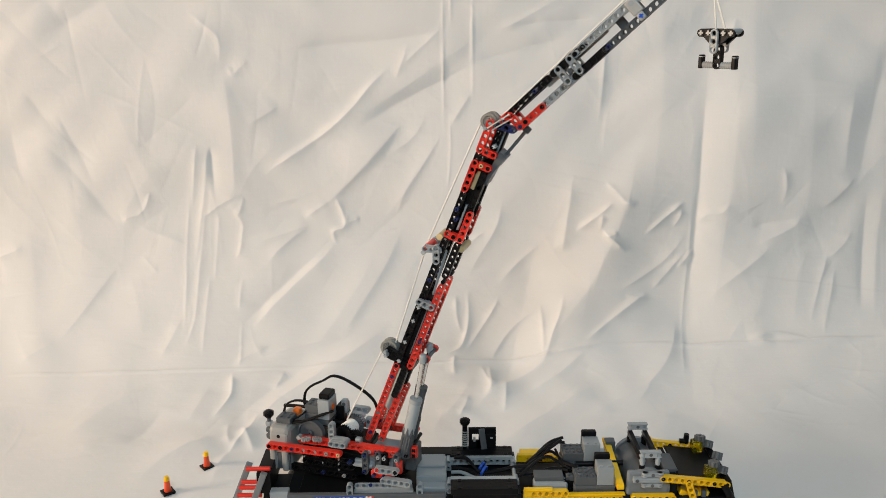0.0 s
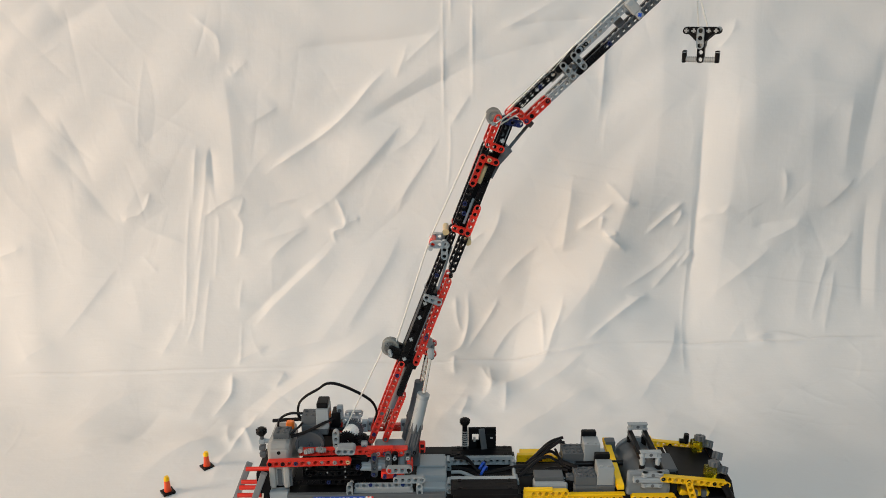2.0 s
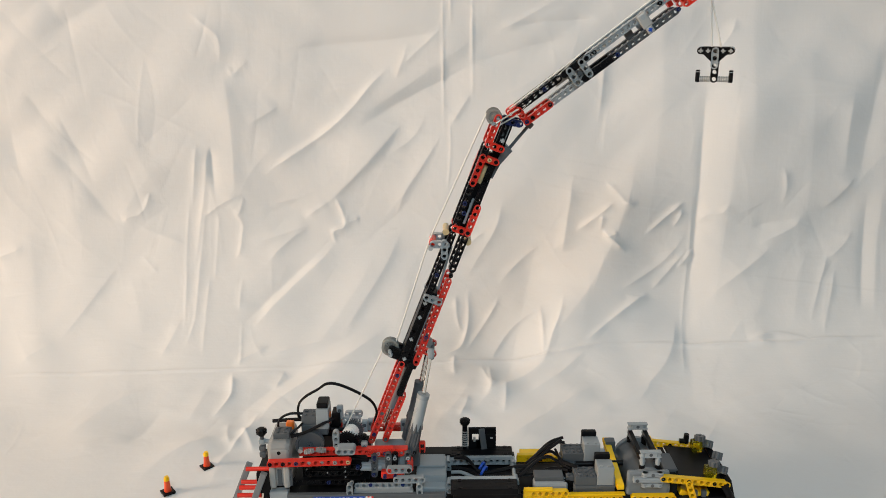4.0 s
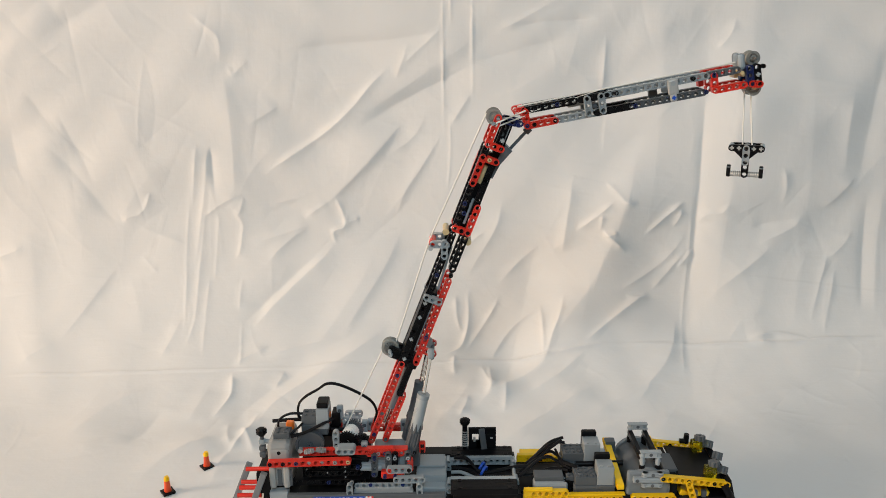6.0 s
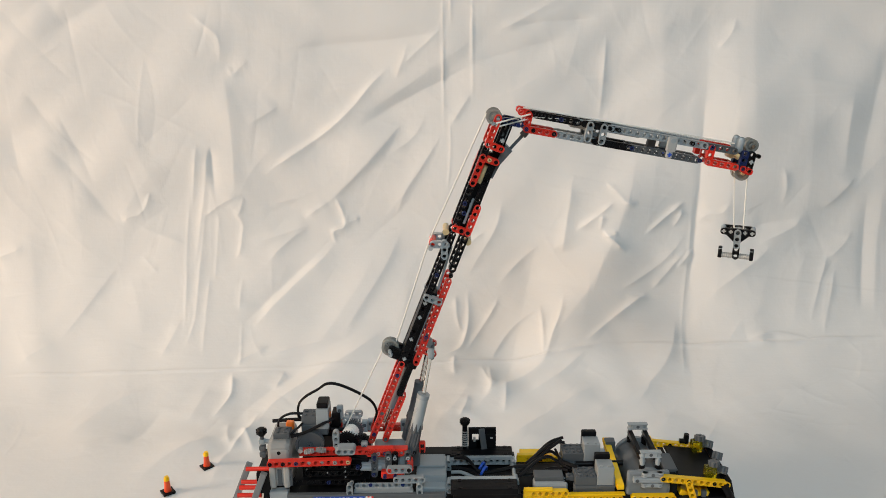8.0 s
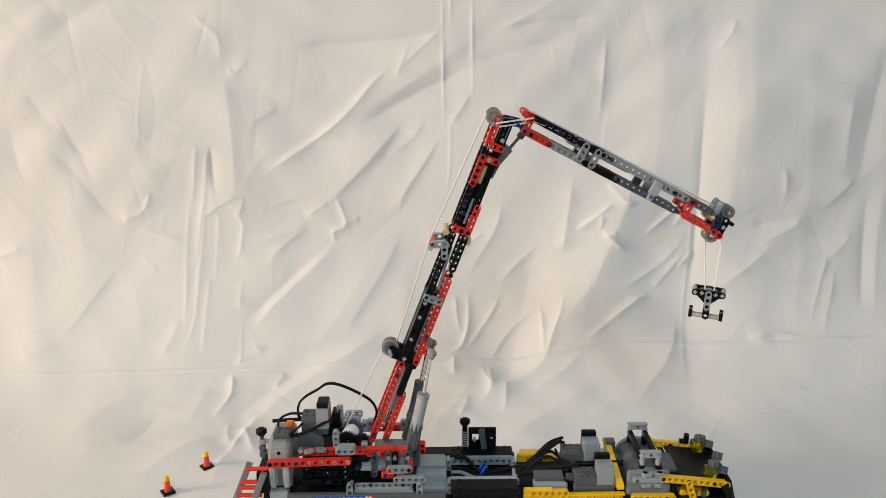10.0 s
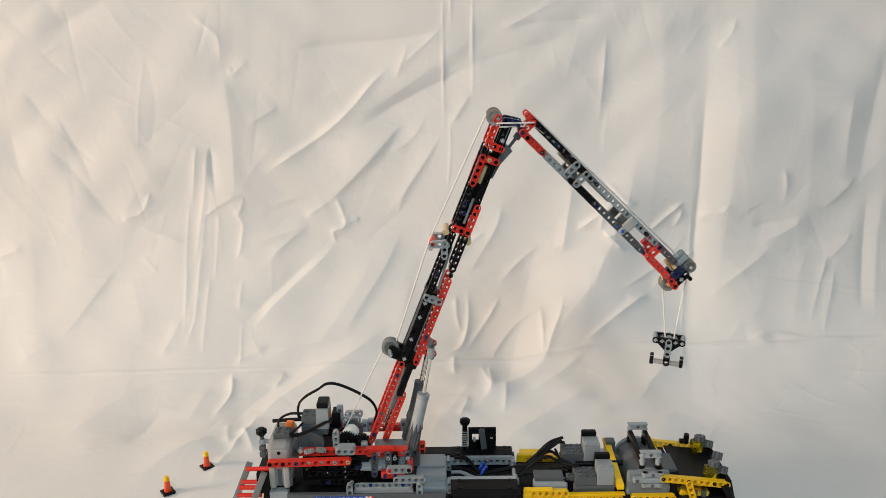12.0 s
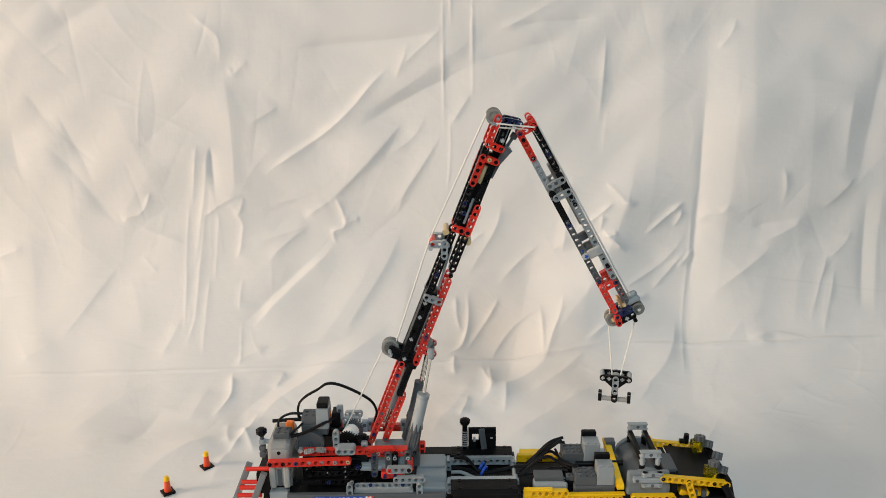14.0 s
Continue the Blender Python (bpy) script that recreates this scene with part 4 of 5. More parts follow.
# ---- upper works on the turntable ----
def build_superstructure():
    bm = bmesh.new()
    add_lathe(bm, [(0.0, 0), (3.4, 0), (3.5, 0.1), (3.5, 0.9), (3.3, 1.0), (0.0, 1.0)], 40, P(0, 0, 7.6, 90))
    ob = part("superstructure", bm, BLACK, truck, "turning upper works with winch, motors and red side beams", smooth=True)
    # side beams
    beam(ob, RED, 13, -17.9, -6.5, 12.25, 1.5)
    beam(ob, RED, 15, -13.2, -4.6, 13.1, 1)
    beam(ob, RED, 6, -2.8, -4.6, 12.85, 0.5)
    block(ob, RED, -5.6, 3.2, -5.0, -3.7, 13.36, 13.6, "deck_plate", "flat red deck plate")
    beam(ob, RED, 15, -12.6, 4.4, 12.2, 0.5)
    beam(ob, RED, 5, -0.6, 3.6, 12.9)
    block(ob, RED, -9.0, -7.6, 1.4, 3.0, 13.0, 15.2, "bracket", "red bracket")
    for k, mat in ((0, BLACK), (2, BLACK), (4, BLUE), (6, PALE), (8, PALE), (10, PALE), (12, TAN)):
        x = -17.9 + k
        (axle_end if mat is PALE and k < 10 else pin)(ob, mat, x, -6.52, 12.25 + k * 0.026)
    for x, mat in ((-0.4, BLUE), (-1.4, PALE), (1.4, BLACK)):
        pin(ob, mat, x, -4.6, 12.87)
    # rear motor: rounded light grey shell with ribs
    bm = bmesh.new()
    add_box(bm, -18.5, -14.8, -5.9, 1.5, 7.6, 15.25, 0.75)
    add_box(bm, -18.3, -15.0, -6.05, -5.0, 11.4, 14.3, 0.45)
    motor = part("rear_motor", bm, PALE, ob, "pale grey rounded motor housing")
    for x in (-17.75, -15.6):
        bm = add_box(bmesh.new(), x - 0.5, x + 0.5, -6.35, -5.7, 7.7, 12.0, 0.3)
        add_rod(bm, (x, -6.3, 12.0), (x, -5.7, 12.0), 0.5, 14)
        part("rib", bm, PALE, motor)
    # solid dark strips stand in for the shaded gaps beside the ribs
    for x, w in ((-16.7, 0.34), (-14.95, 0.2)):
        part("vent_slot", add_box(bmesh.new(), x - w, x + w, -6.0, -5.7, 7.9, 10.8, 0.08), DARK, motor, "dark strip for the shaded gap beside the ribs")
    # black disc for the shade inside the motor's hole
    bar(motor, BLACK, (-16.6, -6.06, 13.7), (-16.6, -5.4, 13.7), 0.3, "bore")
    block(ob, DARK, -17.6, -15.1, -4.6, -2.2, 15.3, 16.2, "plug", "dark grey cable plug", studs=((-17.0, -4.0), (-15.8, -4.0), (-17.0, -2.8), (-15.8, -2.8)))
    block(ob, ORANGE, -16.2, -14.9, -1.6, -0.4, 15.2, 16.5, "plug_catch", "orange plug catch", bevel=0.3)
    # ball knob on a column of connectors
    bm = bmesh.new()
    add_lathe(bm, [(0.0, -0.72), (0.45, -0.68), (0.72, -0.35), (0.8, 0.0), (0.72, 0.35), (0.45, 0.62), (0.0, 0.66)], 16, P(-19.7, -3.2, 15.9, 90))
    knob = part("knob", bm, BLACK, ob, "black ridged knob", smooth=True)
    for k in range(10):
        a = k * math.pi / 5
        bar(knob, BLACK, (-19.7 + 0.74 * math.cos(a), -3.2 + 0.74 * math.sin(a), 15.6), (-19.7 + 0.74 * math.cos(a), -3.2 + 0.74 * math.sin(a), 16.3), 0.12, "ridge", seg=6)
    bar(ob, DARK, (-19.7, -3.2, 11.4), (-19.7, -3.2, 15.4), 0.34, "post")
    for z, mat in ((11.6, DARK), (12.7, DARK), (13.8, GREY)):
        block(ob, mat, -20.2, -19.2, -3.7, -2.7, z, z + 0.8, "connector", bevel=0.18)
    bar(ob, GREY, (-20, -3.2, 14.2), (-17.5, -3.2, 14.2), 0.36, "connector_arm")
    # receiver: dark bricks and a pale eye block
    block(ob, DARK, -13.6, -9.4, -2.4, 1.2, 14.7, 16.6, "receiver_base", "dark grey receiver base", bevel=0.2)
    block(ob, DARK, -13.5, -10.9, -2.4, 0.2, 16.6, 18.0, "plug", "dark grey cable plug", studs=((-12.9, -1.8), (-11.7, -1.8), (-12.9, -0.6), (-11.7, -0.6)))
    block(ob, GREY, -11.2, -9.2, -2.5, 0.6, 15.8, 19.2, "receiver_head", "light grey receiver block", bevel=0.12)
    block(ob, BLACK, -11.1, -9.3, -2.2, 0.5, 19.2, 20.1, "receiver_lens", "glossy black lens", bevel=0.22)
    bar(ob, ORANGE, (-9.3, -1.0, 17.6), (-9.1, -1.0, 17.6), 0.5, "switch", "orange switch")
    block(ob, BLACK, -9.1, -7.7, -0.2, 2.4, 15.0, 17.3, "motor_block", "black motor block", bevel=0.15)
    block(ob, BLACK, -13.0, -8.0, 0.2, 3.0, 13.0, 15.2, "gearbox", "black gearbox", bevel=0.15)
    block(ob, GREY, -8.3, -7.3, 0.2, 1.2, 16.0, 18.3, "stand_off", "light grey stand-off", bevel=0.2)
    # stand-off hole left closed; its shade is this dark disc
    bar(ob, DARK, (-7.8, 0.14, 17.6), (-7.8, 0.3, 17.6), 0.3, "bore")
    beam(ob, GREY, 3, -7.0, 0.9, 15.6, 0)
    beam(ob, GREY, 3, -7.0, 0.9, 14.6, 0)
    # big ring wheel, small bevel gears, winch
    wheel_disc(ob, DARK, -12.2, -3.2, 13.7, 2.25, 0.5, "ring_wheel", label="dark grey ring wheel", groove=0.12)
    for x in (-12.0, -10.2):
        part("bevel_gear", add_gear(bmesh.new(), 12, 0.5, 0.8, 0.25), PALE, ob, "pale grey bevel gear", P(x, -5.4 + 0.2 * (x + 11), 13.75, 78, 8 * (x + 11)))
    bar(ob, PALE, (-13.4, -5.4, 13.6), (-13.4, -4.6, 13.6), 0.36, "bush", "pale grey bush")
    drum = bar(ob, WHITE, (-6.2, -2.8, 14.7), (-5.8, -0.9, 14.7), 1.15, "winch_drum", "white cord wound on the winch drum", seg=24)
    for k in range(8):
        bm = bmesh.new()
        add_lathe(bm, [(1.1, -0.12), (1.24, 0), (1.1, 0.12)], 20, P(-6.18 + 0.05 * k, -2.7 + 0.23 * k, 14.7, 0, 0, -12))
        part("cord_turn", bm, CORD, drum, smooth=True)
    part("gear", add_gear(bmesh.new(), 24, 1.3, 1.65, 0.3), BLACK, ob, "black toothed gear", P(-6.2, -3.3, 14.2, 0, 0, -12))
    part("gear", add_gear(bmesh.new(), 16, 0.8, 1.1, 0.3), BLACK, ob, "black toothed gear", P(-4.3, -3.1, 14.2, 0, 0, 8))
    part("gear", add_gear(bmesh.new(), 24, 1.3, 1.65, 0.3), DARK, ob, "dark grey toothed gear", P(-5.6, -0.5, 14.8, 0, 0, -12))
    bar(ob, BLACK, (-9.2, -1.0, 15.0), (-7.0, -1.0, 15.0), 0.28)
    # pale winch frame
    for x, y, z in ((-4.0, 1.6, 13.2), (-3.2, 3.2, 12.6), (2.2, 3.2, 12.4), (-3.6, -3.9, 12.4)):
        block(ob, GREY, x - 0.5, x + 0.5, y - 0.5, y + 0.5, z, z + 2.0, "stand_off", "light grey stand-off", bevel=0.2)
        # dark disc where shade would fill an open hole
        bar(ob, DARK, (x, y - 0.56, z + 1.3), (x, y - 0.4, z + 1.3), 0.3, "bore")
    for y in (-6.0, -4.9):
        beam(ob, GREY, 3, -7.3, y, 14.0, 0)
    beam(ob, GREY, 3, -7.9, -4.4, 14.2, 90)
    block(ob, GREY, -8.0, -5.0, -5.6, -4.9, 13.3, 14.4, "winch_frame", "light grey winch frame")
    beam(ob, GREY, 3, -6.9, 3.0, 15.6, 0)
    # boom foot: grey arms and axles
    for x, z, n, mat, a in ((-2.0, 12.6, 4, DARK, -90), (0.2, 12.9, 3, DARK, -90), (1.2, 12.9, 3, BLACK, -90), (3.2, 13.0, 3, DARK, -90)):
        beam(ob, mat, n, x, -5.2, z, a)
    for x in (-2.0, 0.2, 1.2, 3.2):
        pin(ob, BLUE if x < 0 else GREY, x, -5.22, 12.4)
    block(ob, GREY, -4.2, 1.0, -4.7, -3.2, 9.8, 11.0, "foot_block", "light grey foot block", bevel=0.15)
    block(ob, GREY, -2.4, 2.6, -3.8, 2.0, 10.0, 11.6, "foot_frame", "light grey boom foot frame", bevel=0.2)
    block(ob, GREY, 1.9, 2.8, -4.6, -3.4, 10.6, 13.4, "foot_block", "light grey foot block", bevel=0.15)
    bar(ob, GREY, (-4.3, -4.6, 10.2), (-1.0, -4.6, 10.2), 0.5, "connector_arm")
    beam(ob, GREY, 4, 0.4, -6.3, 10.9, 1, legs=())
    beam(ob, GREY, 5, 1.4, -6.4, 9.2, 1)
    pin(ob, RED, 0.4, -6.32, 10.9)
    axle_end(ob, BLACK, 3.4, -6.4, 10.95, 0, 1.0)
    block(ob, RED, -1.0, 2.6, -5.8, -4.6, 8.9, 10.1, "foot_bracket", "red foot bracket", bevel=0.2)
    for x in (-0.4, 1.2):
        pin(ob, BLUE, x, -5.8, 9.5, 1.2)
    block(ob, RED, 3.0, 4.0, -5.6, -4.6, 10.0, 12.2, "foot_bracket", "red foot bracket", bevel=0.25)
    # black underframe
    for y in (-5.2, 3.6):
        beam(ob, BLACK, 15, -18.0, y, 8.3, 0, solid=(0, 1, 2, 3, 5, 6, 7))
        beam(ob, BLACK, 9, -12.5, y + 0.4, 9.6, 0)
        beam(ob, BLACK, 9, -12.5, y + 0.5, 10.7, 0, solid=(0, 2, 4, 6))
    block(ob, BLACK, -13.5, -3.0, -4.2, 3.2, 7.8, 11.6, "under_box", "black gear housing", bevel=0.2)
    for x, z, mat in ((-9.2, 8.3, BLUE), (-5.6, 8.3, PALE), (-2.2, 9.6, BLUE), (-12, 9.6, BLACK), (-4.6, 10.8, BLUE)):
        pin(ob, mat, x, -5.24, z, 1.2)
    for x, z in ((-9.4, 9.8), (-6.6, 9.0), (-6.6, 10.0), (-6.6, 10.8), (-12.6, 10.4)):
        bar(ob, GREY, (x, -5.4, z), (x, -4.6, z), 0.12, "stub")
    wheel_disc(ob, BLACK, -9.6, -4.6, 9.0, 1.4, 0.3, "idler_wheel")
    bar(ob, DARK, (-13.4, -3.0, 11.9), (-5, -3.0, 11.9), 0.3)
    # lift cylinders
    for y, shell, off in ((-2.9, GREY, 0.25), (1.4, DARK, -0.3)):
        bm = add_rod(bmesh.new(), (3.3 + off, y, 12.0), (4.16 + off, y, 16.0), 1.12, 18, 0.97)
        for k in range(8):
            a = k * math.pi / 4
            x1, y1 = 0.8 * math.cos(a), 0.8 * math.sin(a)
            add_rod(bm, (4.12 + off + x1, y + y1, 15.9), (4.44 + off + x1 * 1.05, y + y1 * 1.05, 17.5), 0.33, 8, 0.04)
        part("cylinder_base", bm, DARK, ob, "dark grey toothed cylinder base")
        bar(ob, shell, (3.7 + off, y, 14.0), (5.4 + off, y, 21.6), 0.92, "lift_cylinder", "grey lift cylinder tube", seg=20)
        bar(ob, shell, (5.34 + off, y, 21.3), (5.5 + off, y, 22.0), 0.98, "cylinder_collar", seg=20)
        bar(ob, CHROME, (5.45 + off, y, 21.8), (6.75 + off * 0.5, y, 28.4), 0.33, "piston_rod", "bright steel piston rod", seg=14)
        part("rod_eye", add_box(bmesh.new(), 6.3 + off * 0.5, 7.3 + off * 0.5, y - 0.5, y + 0.5, 27.9, 29.5, 0.3), GREY, ob, "light grey rod eye")
        for k in range(4):
            bar(ob, DARK, (2.6 + off + k * 0.45, y - 1.0, 12.2), (3.5 + off + k * 0.4, y - 0.95, 15.6), 0.12, "cylinder_fin", seg=6)
    bar(ob, BLACK, (4.2, -4.0, 12.4), (4.2, 3.4, 12.4), 0.3)
    block(ob, RED, 4.9, 5.9, -3.6, -2.6, 12.0, 13.9, "clevis", "red clevis", bevel=0.25)
    for z in (12.5, 13.4):
        axle_end(ob, BLACK, 5.4, -3.62, z, 45, 0.4)
    block(ob, DARK, 3.2, 4.9, -1.8, 1.8, 8.6, 12.2, "pillar", "dark grey pillar", bevel=0.2)
    # cables
    tube(ob, CABLE, [(-13.4, -1.4, 16.8), (-14.2, -1.0, 17.6), (-14.0, -0.8, 19.4), (-12.9, -0.6, 20.6), (-11.0, -0.2, 21.6), (-9.6, 0.1, 22.4), (-7.8, 0.2, 22.2), (-5.0, 0.2, 20.9), (-2.7, 0, 19.4), (-1.9, 0, 17.6), (-2.2, 0, 16.0)], 0.19, "cable", "flat black cable arching over the winch", 2.0)
    tube(ob, CABLE, [(-13.4, -1.4, 18.0), (-15.4, -1.6, 18.1), (-16.9, -2.0, 17.4), (-17.1, -2.6, 16.2), (-15.6, -3.6, 15.5), (-14.0, -2.8, 16.3), (-13.2, -2.0, 17.0)], 0.17, "cable", "looped black cable", 1.8)
    tube(ob, CABLE, [(-18.6, 0.2, 15.9), (-16.5, 0.3, 16.0), (-13.5, 0.2, 16.2)], 0.28, "cable", "thick black cable", 1.3)
    tube(ob, CABLE, [(-15.0, -4.0, 15.4), (-12.8, -3.6, 15.9), (-10.5, -2.9, 16.8), (-8.6, -2.0, 17.4)], 0.2, "cable", "black ribbon cable", 2.0)
    return ob


superstructure = build_superstructure()


# ---- truck: chassis, deck, cab ----
def axle_wheel(x, y):
    bm = bmesh.new()
    add_lathe(bm, [(1.5, -0.9), (2.4, -0.95), (2.8, -0.7), (2.85, 0), (2.8, 0.7), (2.4, 0.95), (1.5, 0.9), (1.5, -0.9)], 28)
    tyre = part("wheel", bm, RUBBER, truck, "black rubber tyre", P(x, y, 2.85), True)
    bm = bmesh.new()
    add_lathe(bm, [(0.2, -0.5), (0.7, -0.8), (1.1, -0.4), (1.52, -0.8), (1.52, 0.8), (0.2, 0.8)], 20)
    part("rim", bm, GREY, tyre, "light grey rim", smooth=True)


def build_truck():
    yc = -1.2
    part("chassis", add_box(add_box(bmesh.new(), -20, 54, yc - 2.6, yc + 2.6, 3.4, 5.6, 0.1), -16, 40, yc - 4.2, yc + 4.2, 4.6, 6.2, 0.1), BLACK, truck, "black chassis frame")
    for x in (-15, -8, 12, 19, 47):
        for y in (yc - 4.9, yc + 4.9):
            axle_wheel(x, y)
    # rear rack: slanted grey rails with red rungs
    for x0, x1, y, w in ((-24.0, -21.7, -3.6, 0.5), (-21.0, -18.8, -6.6, 0.5)):
        d = Vector((x1 - x0, 0, 5.6))
        m = P(x0, y, 5.4) @ d.to_track_quat("Z", "Y").to_matrix().to_4x4()
        part("rear_rail", add_box(bmesh.new(), -0.45, 0.45, -w, w, -1.4, 5.6, 0.12), MID, truck, "grey slanted rear rail", m)
    for z, x in ((9.9, -21.9), (7.6, -22.8), (6.6, -23.2), (5.2, -23.6)):
        bar(truck, RED, (x - 0.4, -4.2, z), (x + 3.4, -4.2, z), 0.36, "rear_rung", "red rung")
    block(truck, BLACK, -20.6, -18.4, -5.0, 2.6, 6.0, 9.6, "rear_box", "black rear box")
    block(truck, GREY, -18.4, -15.4, -6.6, -5.0, 5.4, 7.2, "rear_step", "light grey rear step", bevel=0.25)
    # side skirt with the sticker
    block(truck, DARK, -15.5, 9.0, -7.4, -6.6, 3.6, 7.2, "side_skirt", "grey side skirt", bevel=0.1)
    sticker = part("sticker", add_box(bmesh.new(), -11.4, -3.4, -7.46, -7.41, 5.2, 6.9, 0), BRIGHT_BLUE, truck, "blue sticker with white lettering")
    curve = bpy.data.curves.new("lettering", "FONT")
    curve.body, curve.size, curve.extrude = "TRANSPORT", 1.5 * STUD, 0.0001
    letters = new("lettering", curve)
    deps = bpy.context.evaluated_depsgraph_get()
    me = bpy.data.meshes.new_from_object(letters.evaluated_get(deps))
    bpy.data.objects.remove(letters)
    me.materials.clear()
    me.materials.append(WHITE)
    linked("lettering", me, sticker, "white capital lettering", P(-11.1, -7.49, 5.72, 90))
    for x, mat in ((-3.35, WHITE), (-3.05, RED), (-2.75, WHITE), (-2.45, RED)):
        part("stripe", add_box(bmesh.new(), x, x + 0.3, -7.46, -7.41, 5.6, 6.9, 0), mat, truck)
    beam(truck, GREY, 9, -4.6, -6.6, 8.0, 0, roll=-72)
    block(truck, GREY, -5.2, 4.0, -6.9, -6.1, 7.0, 7.55, "side_rail", "light grey side rail", bevel=0.15)
    for x in (-5.8, 5.0):
        beam(truck, GREY, 2, x, -6.9, 7.4, 90)
    for x in (-2.6, 2.4):
        bar(truck, BLUE, (x, -6.75, 8.3), (x, -6.85, 8.56), 0.3, "pin")
    block(truck, BLACK, -14, 9, -6.4, 4.0, 5.8, 6.6, "deck", "black deck")
    # pale stepped block before the deck covers
    block(truck, GREY, 4.4, 9.2, -4.2, 2.0, 6.0, 8.4, "deck_block", "light grey stepped deck block", bevel=0.18)
    block(truck, GREY, 4.4, 9.1, -6.0, -4.2, 5.6, 7.4, "deck_block", "light grey stepped deck block", bevel=0.18)
    block(truck, GREY, 4.6, 9.0, -1.8, 1.8, 8.4, 8.8, "deck_block", "light grey stepped deck block", bevel=0.15)
    bar(truck, BLACK, (6.2, -3.0, 7.9), (6.2, -3.0, 8.15), 0.3, "stub")
    block(truck, BLACK, 4.0, 10.0, 2.6, 5.0, 6.0, 8.3, "far_beam", "black far side beam")
    # deck covers: two ribbed black panels
    for y0, y1 in ((-7.9, -4.8), (2.2, 5.3)):
        bm = add_box(bmesh.new(), 9.8, 20.2, y0, y1, 7.2, 8.2, 0.15)
        panel = part("deck_cover", bm, BLACK, truck, "matt black deck cover")
        for k in range(2):
            x = 11.2 + k * 7.8
            bar(panel, BLACK, (x, y0 + 0.6, 8.15), (x, y0 + 0.6, 8.32), 0.34, "cover_stud")
            bar(panel, BLACK, (x, y1 - 0.5, 8.15), (x, y1 - 0.5, 8.32), 0.34, "cover_stud")
        for k in range(3):
            part("cover_ridge", add_box(bmesh.new(), 9.9, 20.1, y0 + 0.75 + k * 0.85, y0 + 0.83 + k * 0.85, 8.2, 8.235, 0), BLACK, panel)
        block(truck, BLACK, 10.2, 20.6, y0 + 0.2, y1 - 0.2, 5.6, 7.2, "cover_side", "black cover side")
    # rails between the covers
    beam(truck, GREY, 11, 9.6, 1.9, 7.4, 0)
    block(truck, GREY, 11.4, 20.0, 1.5, 2.1, 7.8, 8.3, "rail", "light grey rail", bevel=0.1)
    block(truck, GREY, 9.8, 20.2, -4.8, -3.9, 7.4, 8.2, "rail", "light grey rail", bevel=0.12)
    for x, y in ((9.6, -5.0), (9.5, 1.6), (20.1, -4.2), (20.1, 1.2)):
        beam(truck, GREY, 2, x, y - 0.3, 6.6, 90)
        bar(truck, GREY, (x, y + 0.2, 7.7), (x, y + 1.0, 7.7), 0.4, "connector")
    bar(truck, GREY, (20.0, -4.2, 7.4), (20.0, 1.6, 7.6), 0.3, "cross_axle")
    block(truck, BLACK, 10, 20, -3.9, 1.5, 6.0, 6.6, "deck_bed", "black deck bed")
    for k in range(2):
        bm = bmesh.new()
        add_lathe(bm, [(0.6, -0.2), (0.95, -0.2), (0.95, 0.2), (0.6, 0.2), (0.6, -0.2)], 18, P(14.9 + k * 0.3, -0.3 - k * 1.3, 7.6, 20, 0, 60))
        part("cable_tie", bm, BRIGHT_BLUE, truck, "bright blue cable clip", smooth=True)
    bar(truck, GREY, (15.9, 1.2, 7.9), (15.9, 1.2, 8.5), 0.42, "stub", "light grey stub")
    tube(truck, CABLE, [(10.5, 1.4, 8.3), (12.4, 0.6, 8.7), (14.0, -1.0, 7.7), (15.4, -1.6, 7.4), (18.0, -1.0, 7.5), (20.5, -0.6, 7.8), (23.0, -0.6, 8.2), (25.5, 0.8, 9.8), (28.0, 1.8, 11.2)], 0.2, "cable", "flat black cable along the deck", 1.9)
    tube(truck, CABLE, [(10.2, 0.4, 7.2), (13.0, -0.6, 7.2), (15.0, -2.0, 7.1), (19.6, -1.8, 7.2), (22.6, -2.4, 7.4), (26.0, -1.6, 8.0), (28.6, -2.8, 8.4)], 0.2, "cable", "flat black cable along the deck", 1.9)
    tube(truck, CABLE, [(21, -1.4, 7.2), (23.5, 0.0, 8.6), (26.0, 1.0, 9.6), (27.8, 0.0, 8.6), (28.6, -1.6, 7.4), (28.2, -3.4, 7.0)], 0.2, "cable", "flat black cable in a loop", 1.9)
    tube(truck, CABLE, [(23.5, 1.5, 8.2), (26.0, 2.2, 10.4), (28.4, 2.6, 11.2)], 0.2, "cable", "flat black cable", 1.9)
    tube(truck, CABLE, [(20.8, -3.0, 7.4), (23.6, -1.2, 9.0), (25.6, -0.4, 9.4), (27.4, -1.2, 8.8), (29.0, -2.6, 8.6)], 0.2, "cable", "flat black cable", 1.9)
    tube(truck, CABLE, [(22.2, 0.6, 7.6), (24.6, 1.0, 9.6), (26.8, 1.9, 10.6), (28.6, 2.0, 10.6)], 0.2, "cable", "flat black cable", 1.9)
    tube(truck, CABLE, [(27.0, 1.2, 9.8), (27.6, -0.6, 9.0), (28.8, -2.4, 9.2), (30.0, -3.2, 9.2)], 0.2, "cable", "flat black cable", 1.9)
    tube(truck, GREY, [(10.0, -1.2, 7.2), (11.6, -1.6, 7.4), (13.6, -2.6, 7.0), (14.6, -3.4, 6.8)], 0.3, "hose", "light grey hose")
    # dark box and knob behind the far cover
    bm = bmesh.new()
